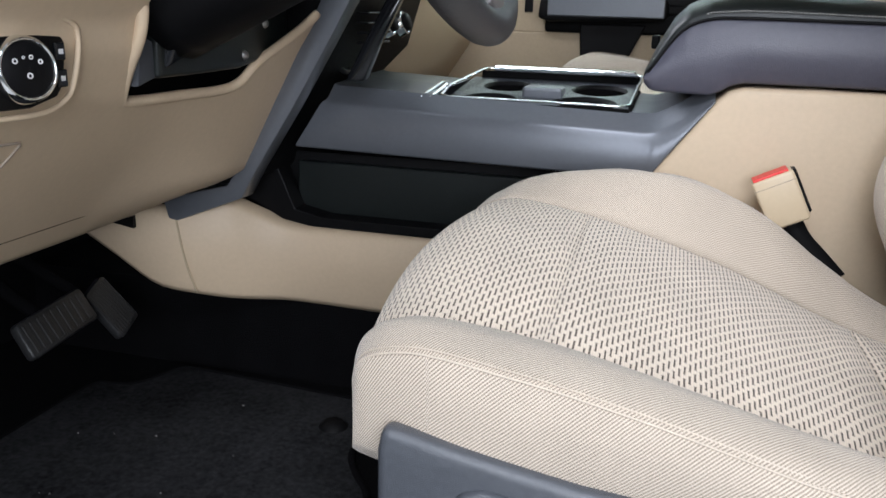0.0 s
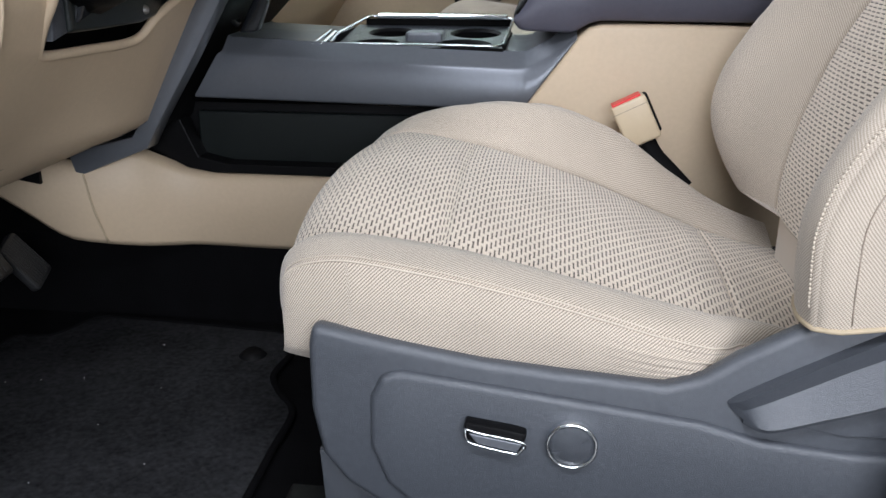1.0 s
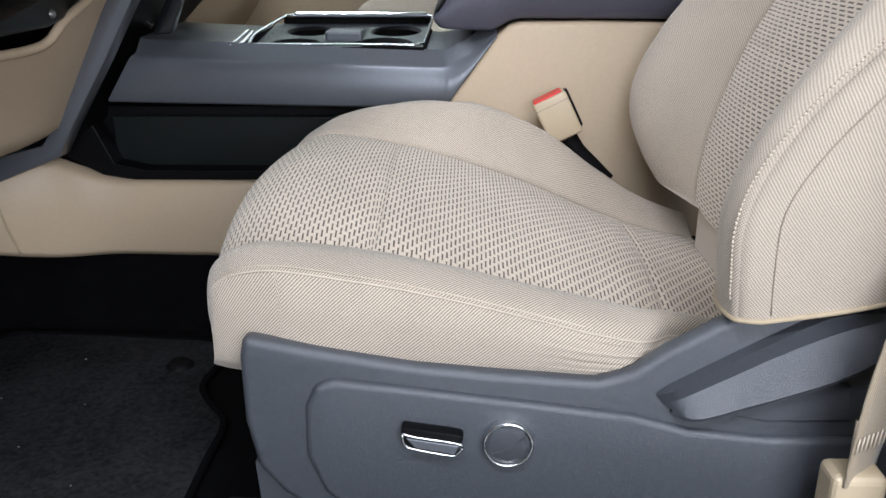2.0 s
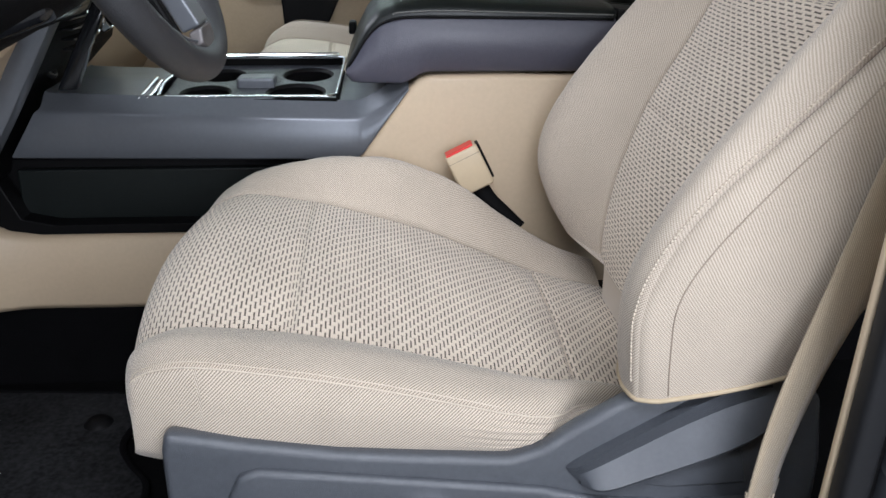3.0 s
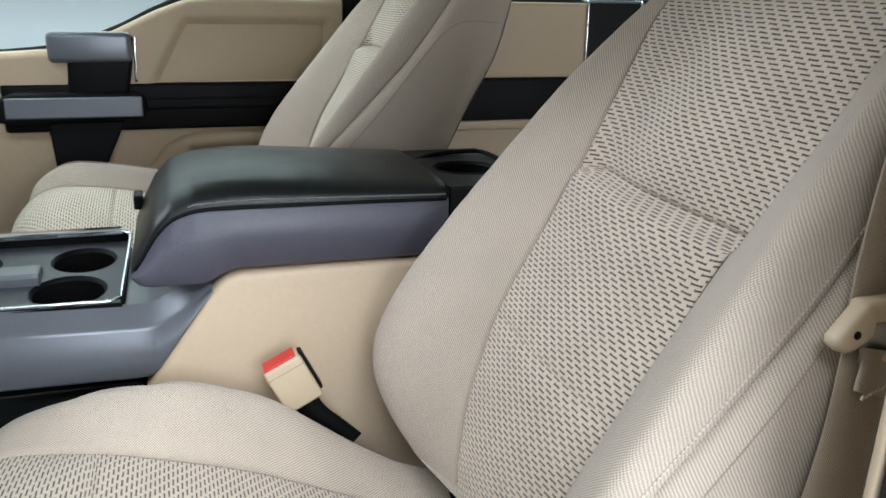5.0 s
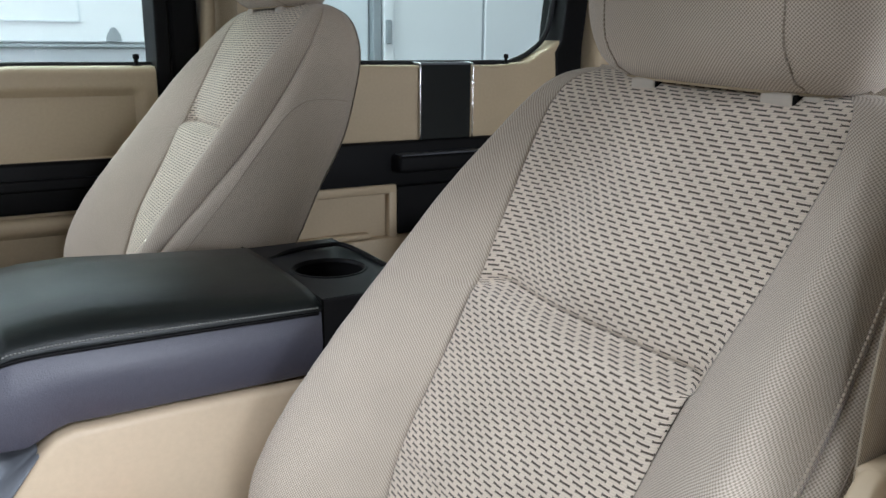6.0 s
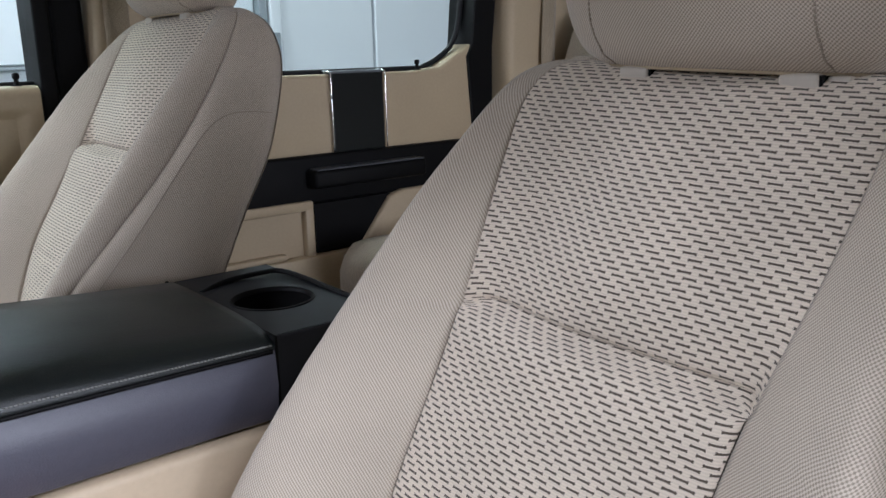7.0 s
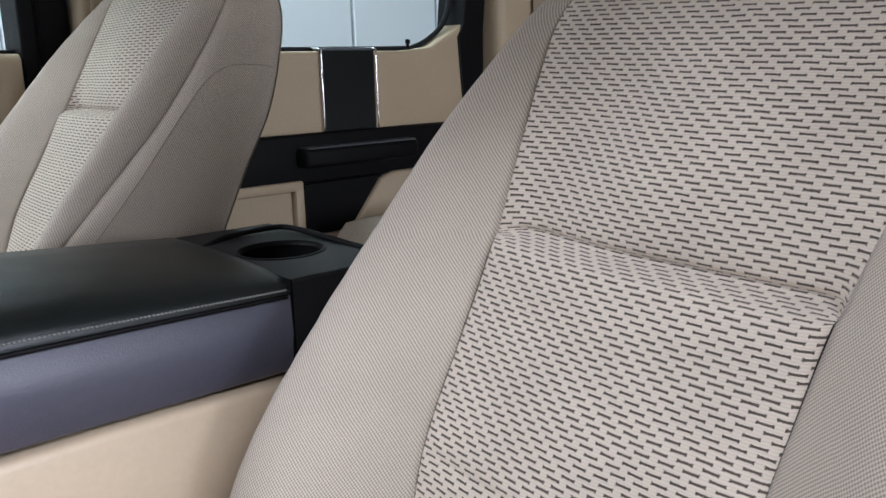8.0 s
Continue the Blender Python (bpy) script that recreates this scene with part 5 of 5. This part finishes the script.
def pillar():
    p = thing("door_pillar", (0.407, 0.44, 0), "driver side pillar with beige trim, rubber seal and grey paint", "pillar", kind="structure")
    def lean(bm):
        for w in bm.verts:
            w.co.x += (w.co.z - 0.45) * 0.045
        return bm
    part("inner_trim", lean(smooth_all(block(-0.012, 0.16, 0.0, 0.008, -0.02, 1.24, 0.003))), BEIGE, p, "beige pillar trim edge")
    part("seal", lean(smooth_all(block(-0.011, 0.013, -0.022, 0.0, -0.02, 1.24, 0.006, 3))), RUBBER, p, "black rubber door seal")
    # black strip put in for the shade of the gap before the flange
    part("gap_strip", lean(smooth_all(block(0.0135, 0.019, -0.016, -0.002, -0.02, 1.24, 0.002))), BLACK, p)
    part("painted_flange", lean(smooth_all(block(0.0195, 0.056, -0.036, -0.002, -0.05, 1.26, 0.010, 4))), PAINT, p)
    part("painted_pillar", lean(block(0.055, 0.20, -0.045, -0.002, -0.6, 1.26, 0.01)), PAINT, p, "grey painted door pillar")
    part("striker", tube([(0.058, -0.047, 0.335), (0.060, -0.075, 0.335), (0.085, -0.075, 0.335), (0.088, -0.047, 0.335)], 0.005, 8, 20), STEEL, p, "steel door striker")


pillar()

# ---- passenger doors ----


def door_skin(x0, x1, low, top, hole, depth, nx=110, nz=44):
    """A moulded door panel with a rounded hollow; hole gives the signed distance inside it."""
    rows = []
    for k in np.linspace(0, 1, nz):
        row = []
        for x in np.linspace(x0, x1, nx):
            z = low + (top(x) - low) * k
            e = max(0.0, min(1.0, hole(x, z) / 0.030))
            edge = max(0.0, 1 - (top(x) - z) / 0.014)
            row.append((x, -0.012 + depth * e * e * (3 - 2 * e) + 0.014 * edge * edge, z))
        rows.append(row)
    rows.append([(x, y + 0.05, z + 0.001) for x, y, z in rows[-1]])
    return sheet(rows)


def front_door():
    d = thing("door_front", (0, FAR, 0), "beige and black front passenger door seen from inside", "car door", kind="structure")
    y = 0.0
    # upper beige panel with its dipped sill towards the mirror
    up = [(-0.60, 0.60), (-0.60, 0.66), (-0.20, 0.685), (-0.075, 0.722), (0.02, 0.768), (0.085, 0.792), (0.16, 0.798), (0.425, 0.798), (0.425, 0.615)]
    part("upper_panel", prism([(a, b) for a, b in up], y, 0.09, "y", 0.010, 3), BEIGE_SHADED, d, "beige vinyl upper door panel", smooth=40)
    part("moulded_panel", door_skin(-0.60, 0.424, 0.616, lambda x: float(np.interp(x, [-0.60, -0.20, -0.075, 0.02, 0.085, 0.16, 0.425], [0.662, 0.687, 0.724, 0.770, 0.794, 0.800, 0.800])), lambda x, z: min(x - 0.0 - (z - 0.63) * 0.55, 0.400 - x, 0.762 - z, z - 0.60), 0.016), BEIGE_SHADED, d, "beige vinyl panel with a moulded hollow")
    part("black_band", block(-0.30, 0.428, y - 0.012, 0.08, 0.515, 0.617, 0.008, 3), BLACK, d, "black band with the armrest shadow gap", smooth=40)
    part("band_step", block(-0.02, 0.425, y - 0.022, 0.06, 0.560, 0.584, 0.006, 3), BLACK, d)
    part("lower_panel", join(block(-0.60, 0.425, y + 0.002, 0.08, 0.0, 0.516, 0.006), block(-0.60, -0.299, y + 0.002, 0.08, 0.51, 0.62, 0.006)), BEIGE_SHADED, d, "beige lower door panel")
    part("map_pocket", door_skin(-0.055, 0.424, 0.14, lambda x: float(np.interp(x, [-0.055, -0.03, 0.02, 0.06, 0.10, 0.425], [0.36, 0.42, 0.480, 0.500, 0.507, 0.508])), lambda x, z: min(x - 0.025 - max(0.0, z - 0.36) * 0.35, 0.46 - x, 0.480 - z, z - 0.1), 0.03), BEIGE_SHADED, d, "moulded beige map pocket")
    part("speaker_gap", prism([(-0.205, 0.40), (-0.215, 0.537), (-0.06, 0.537), (-0.125, 0.40)], y - 0.02, y + 0.004, "y", 0.004), BLACK, d)
    arm = part("armrest", prism([(-0.308, 0.548), (-0.304, 0.590), (-0.270, 0.604), (-0.03, 0.600), (-0.014, 0.590), (-0.012, 0.556), (-0.026, 0.548), (-0.28, 0.540)], y - 0.075, y + 0.005, "y", 0.008, 3), BLACK, d, "black door armrest", smooth=40)
    part("armrest_pad", block(-0.285, -0.020, y - 0.080, y - 0.0745, 0.553, 0.596, 0.003), SLATE_SMOOTH, arm)
    part("pull_upright", prism([(-0.17, 0.58), (-0.05, 0.58), (-0.035, 0.66), (-0.03, 0.72), (-0.16, 0.72)], y - 0.03, y + 0.004, "y", 0.01, 3), BLACK, d, smooth=40)
    part("chrome_edge", tube([(-0.028, y - 0.006, 0.728), (-0.028, y - 0.010, 0.70), (-0.031, y - 0.010, 0.62)], 0.004, 8, 14), CHROME, d)
    part("handle_bar", smooth_all(block(-0.20, -0.034, y - 0.038, y - 0.004, 0.662, 0.726, 0.012, 4)), SLATE_SMOOTH, d, "satin slate pull handle", smooth=50)
    sw = part("lock_switch", block(-0.352, -0.332, y - 0.006, y + 0.002, 0.560, 0.598, 0.002), BLACK, d)
    part("sill_seal", tube([(-0.60, 0.045, 0.662), (-0.20, 0.045, 0.689), (-0.075, 0.045, 0.727), (0.02, 0.045, 0.773), (0.085, 0.045, 0.797), (0.16, 0.045, 0.802), (0.43, 0.045, 0.802)], 0.006, 8, 50), RUBBER, d)
    part("lock_knob", disc_ring([(0.013, 0.0), (0.0125, 0.004), (0.005, 0.006), (0.004, 0.016), (0.0065, 0.019), (0.0065, 0.027), (0.0, 0.029)], (0.393, 0.022, 0.796), (0, 0, 1), 16), BLACK, d, "black lock pin")
    pane = part("window_pane", prism([(-0.58, 0.66), (-0.2, 0.68), (-0.075, 0.72), (0.02, 0.765), (0.09, 0.79), (0.43, 0.79), (0.44, 1.24), (-0.30, 1.24)], 0.05, 0.054, "y"), GLASS, d)
    pane.visible_shadow = False
    part("window_channel", block(0.428, 0.458, -0.01, 0.10, 0.0, 1.24, 0.006), BLACK, d, "black window channel")


front_door()

pil = thing("door_pillar", (0, FAR, 0), "beige centre pillar between the passenger doors", "pillar", kind="structure")
part("inner_trim", prism([(0.515, 0.0), (0.52, 0.80), (0.545, 1.24), (0.66, 1.24), (0.62, 0.80), (0.60, 0.0)], -0.035, 0.06, "y", 0.015, 3), BEIGE_SHADED, pil, "beige pillar cover", smooth=40)
part("seal", block(0.458, 0.52, 0.0, 0.11, -0.05, 1.24, 0.01), BLACK, pil)
belt_r = thing("seat_belt", (0.56, FAR - 0.04, 0.8), "beige passenger seat belt webbing on its pillar", "seat belt")
part("shoulder_webbing", ribbon([(0.0, -0.01, -0.6), (0.0, -0.01, -0.2), (0.005, -0.008, 0.1), (0.01, 0.0, 0.38)], 0.046, 0.0018, lambda f: (1, 0, 0), 24), BEIGE_BELT, belt_r)


TRIM_DARK = material("dark_brushed_trim", (0.007, 0.009, 0.009), 0.35, vary=0.1, spec=0.25)


def rear_door():
    d = thing("door_rear", (0, FAR, 0), "beige and black rear passenger door seen from inside", "car door", kind="structure")
    y = 0.0
    up = [(0.60, 0.615), (0.60, 0.80), (1.30, 0.798), (1.385, 0.806), (1.44, 0.835), (1.49, 0.862), (1.535, 0.858), (1.545, 0.79), (1.54, 0.612)]
    part("upper_panel", prism(up, y, 0.09, "y", 0.010, 3), BEIGE_SHADED, d, "beige vinyl upper door panel", smooth=40)
    tr = part("trim_plate", prism([(1.052, 0.618), (1.052, 0.800), (1.197, 0.800), (1.197, 0.618)], y - 0.008, y + 0.004, "y", 0.002), TRIM_DARK, d, "dark trim plate edged in chrome")
    part("trim_cap", block(1.052, 1.197, y - 0.004, 0.03, 0.797, 0.806, 0.003), SLATE_SMOOTH, tr)
    for x in (1.048, 1.201):
        part("chrome_edge", tube([(x, 0.028, 0.806), (x, y - 0.006, 0.803), (x, y - 0.011, 0.790), (x, y - 0.011, 0.620)], 0.0018, 8, 20), CHROME, tr)
    part("black_band", block(0.58, 1.54, y - 0.014, 0.08, 0.505, 0.618, 0.008, 3), BLACK, d, "black band under the panel", smooth=40)
    part("pull_handle", block(0.965, 1.285, y - 0.06, y - 0.01, 0.545, 0.588, 0.010, 3), BLACK, d, "black pull handle", smooth=40)
    part("handle_top", block(0.972, 1.278, y - 0.058, y - 0.02, 0.5865, 0.5905, 0.0015), SLATE, d)
    part("lower_panel", block(0.58, 1.54, y + 0.0, 0.08, 0.0, 0.506, 0.006), BEIGE_SHADED, d, "beige lower door panel")
    fr = part("pocket_frame", join(block(0.60, 0.978, y - 0.022, y + 0.003, 0.492, 0.515, 0.006), block(0.955, 0.978, y - 0.022, y + 0.003, 0.30, 0.500, 0.006), block(0.60, 1.5, y - 0.03, y + 0.003, 0.24, 0.385, 0.01)), BEIGE_SHADED, d, smooth=40)
    part("pocket_tray", block(0.70, 0.90, y - 0.028, y - 0.004, 0.386, 0.40, 0.005), BEIGE_SHADED, d)
    part("speaker_gap", block(0.982, 1.20, y - 0.016, y + 0.003, 0.388, 0.506, 0.003), BLACK, d)
    part("rear_lobe", prism([(1.10, 0.388), (1.19, 0.50), (1.23, 0.512), (1.50, 0.512), (1.50, 0.388)], y - 0.03, y + 0.003, "y", 0.010, 3), BEIGE_SHADED, d, smooth=40)
    part("lock_knob", disc_ring([(0.013, 0.0), (0.0125, 0.004), (0.005, 0.006), (0.004, 0.016), (0.0065, 0.019), (0.0065, 0.027), (0.0, 0.029)], (1.325, 0.022, 0.797), (0, 0, 1), 16), BLACK, d, "black lock pin")
    part("sill_seal", tube([(0.60, 0.045, 0.803), (1.28, 0.045, 0.803), (1.36, 0.045, 0.807), (1.42, 0.045, 0.832), (1.465, 0.045, 0.87), (1.49, 0.045, 0.95), (1.52, 0.045, 1.2)], 0.007, 8, 60), RUBBER, d)
    pane = part("window_pane", prism([(0.58, 0.79), (1.38, 0.79), (1.47, 0.86), (1.53, 1.24), (0.58, 1.24)], 0.05, 0.054, "y"), GLASS, d)
    pane.visible_shadow = False
    part("window_channel", prism([(1.470, 0.83), (1.488, 0.86), (1.50, 0.98), (1.53, 1.24), (1.60, 1.24), (1.575, 0.98), (1.56, 0.85), (1.55, 0.0), (1.54, 0.0)], -0.005, 0.10, "y", 0.004), BLACK, d, "black window channel and seal")


rear_door()
cp = thing("rear_pillar", (1.60, FAR, 0), "beige rear cab pillar beside the back bench", "pillar", kind="structure")
part("inner_trim", prism([(-0.02, 0.0), (-0.02, 0.85), (0.0, 1.24), (0.32, 1.24), (0.32, 0.0)], -0.05, 0.08, "y", 0.02, 3), BEIGE_SHADED, cp, "beige pillar cover", smooth=40)
part("shoulder_webbing", ribbon([(0.10, -0.07, 0.55), (0.11, -0.065, 0.85), (0.13, -0.055, 1.05), (0.15, -0.05, 1.22)], 0.05, 0.002, lambda f: (1, 0, 0.2), 20), BEIGE_BELT, cp, "beige rear belt webbing")


def bench():
    b = thing("rear_bench", (1.35, CENTRE, 0), "beige cloth rear bench seat with a high backrest", "car seat")
    rows = []
    for x, zt, zb in catmull([(-0.40, 0.33, 0.22), (-0.425, 0.38, 0.20), (-0.41, 0.425, 0.19), (-0.36, 0.452, 0.19), (-0.1, 0.445, 0.19), (0.30, 0.42, 0.19)], 24):
        rows.append([(x + 0.05, -0.69, zb), (x + 0.045, -0.705, (zt + zb) / 2), (x + 0.03, -0.68, zt - 0.015), (x + 0.008, -0.60, zt), (x, 0, zt + 0.004), (x + 0.008, 0.60, zt), (x + 0.03, 0.68, zt - 0.015), (x + 0.045, 0.705, (zt + zb) / 2), (x + 0.05, 0.69, zb)])
    part("cushion", sheet(rows), WEAVE, b)
    rows = []
    for z, xf, xb, w in catmull([(0.38, 0.26, 0.42, 0.74), (0.5, 0.27, 0.44, 0.75), (0.7, 0.32, 0.48, 0.745), (0.86, 0.365, 0.50, 0.735), (0.92, 0.39, 0.50, 0.72), (0.94, 0.43, 0.49, 0.69)], 26):
        rows.append([(xb, -w, z), (xf + 0.05, -w - 0.005, z), (xf + 0.01, -w + 0.03, z), (xf, -w * 0.6, z), (xf + 0.006, 0, z), (xf, w * 0.6, z), (xf + 0.01, w - 0.03, z), (xf + 0.05, w + 0.005, z), (xb, w, z), (xb, 0, z)])
    part("backrest", sheet(rows, closed=True), WEAVE, b)
    for y in (-0.45, 0.45):
        hd = []
        for z, w, xf, xb in catmull([(0.93, 0.10, 0.41, 0.47), (0.95, 0.125, 0.39, 0.49), (1.02, 0.13, 0.39, 0.50), (1.09, 0.12, 0.41, 0.50), (1.105, 0.08, 0.43, 0.48)], 14):
            hd.append([((xf + xb) / 2 + (xb - xf) / 2 * math.copysign(abs(math.cos(q)) ** 0.6, math.cos(q)), y + w * math.copysign(abs(math.sin(q)) ** 0.6, math.sin(q)), z) for q in np.linspace(0, 2 * math.pi, 28, endpoint=False)])
        part("headrest", sheet(hd, closed=True), WEAVE, b)


bench()

# ---- beyond the windows ----


def shop_doors():
    w = thing("shop_doors", (0, 4.6, 0), "white sheet metal shop doors with grey frames and hinges", "shop doors", kind="structure")
    part("back_sheet", block(-5, 7.5, 0.03, 0.09, -0.60, 3.0), WHITE_METAL, w)
    # sectional door: upper sections, ledge and lower section
    part("section", block(-4.5, 1.02, -0.01, 0.03, 0.835, 1.62, 0.006), WHITE_METAL, w)
    part("section", block(-4.5, 1.02, 0.0, 0.03, 1.63, 2.5, 0.006), WHITE_METAL, w)
    part("section", block(-4.5, 1.02, 0.006, 0.03, -0.55, 0.812, 0.006), COOL_METAL, w)
    part("ledge", block(-4.5, 1.02, -0.035, 0.02, 0.812, 0.826, 0.003), GREY_FRAME, w)
    part("stamped_panel", join(block(-0.4, 0.66, -0.016, -0.006, 0.925, 0.933), block(-0.4, 0.66, -0.016, -0.006, 1.40, 1.408), block(0.652, 0.66, -0.016, -0.006, 0.93, 1.40)), COOL_METAL, w)
    for x in (-0.45, 0.20, 0.80):
        part("latch", prism([(x - 0.035, 0.838), (x + 0.035, 0.838), (x + 0.03, 0.87), (x + 0.008, 0.905), (x - 0.008, 0.905), (x - 0.03, 0.87)], -0.03, -0.008, "y", 0.004), GREY_FRAME, w, "grey steel roller bracket")
    part("post", block(1.03, 1.30, -0.02, 0.03, -0.55, 2.9, 0.01), WHITE_METAL, w)
    part("wall_bay", block(1.32, 2.15, 0.0, 0.03, -0.55, 2.9, 0.004), COOL_METAL, w)
    part("frame", block(2.165, 2.215, -0.04, 0.03, -0.55, 2.6, 0.006), GREY_FRAME, w, "grey upright door frame")
    part("jamb", block(2.225, 2.29, -0.05, 0.03, -0.55, 2.6, 0.008), WHITE_METAL, w)
    for z in (0.84, 1.75):
        part("hinge", block(2.235, 2.268, -0.07, -0.045, z, z + 0.13, 0.005), GREY_FRAME, w, "dark steel hinge")
    part("leaf", block(2.30, 2.905, -0.02, 0.03, -0.50, 2.55, 0.008), WHITE_METAL, w)
    part("leaf", block(2.925, 3.55, -0.02, 0.03, -0.50, 2.55, 0.008), WHITE_METAL, w)
    part("leaf", block(3.57, 7.0, -0.02, 0.03, -0.50, 2.55, 0.008), COOL_METAL, w)
    part("floor_rail", block(1.32, 7.0, -0.05, 0.0, 0.690, 0.715, 0.004), COOL_METAL, w)


COOL_METAL = material("cool_white_metal", (0.66, 0.72, 0.75), 0.45, vary=0.04, scale=3)
shop_doors()
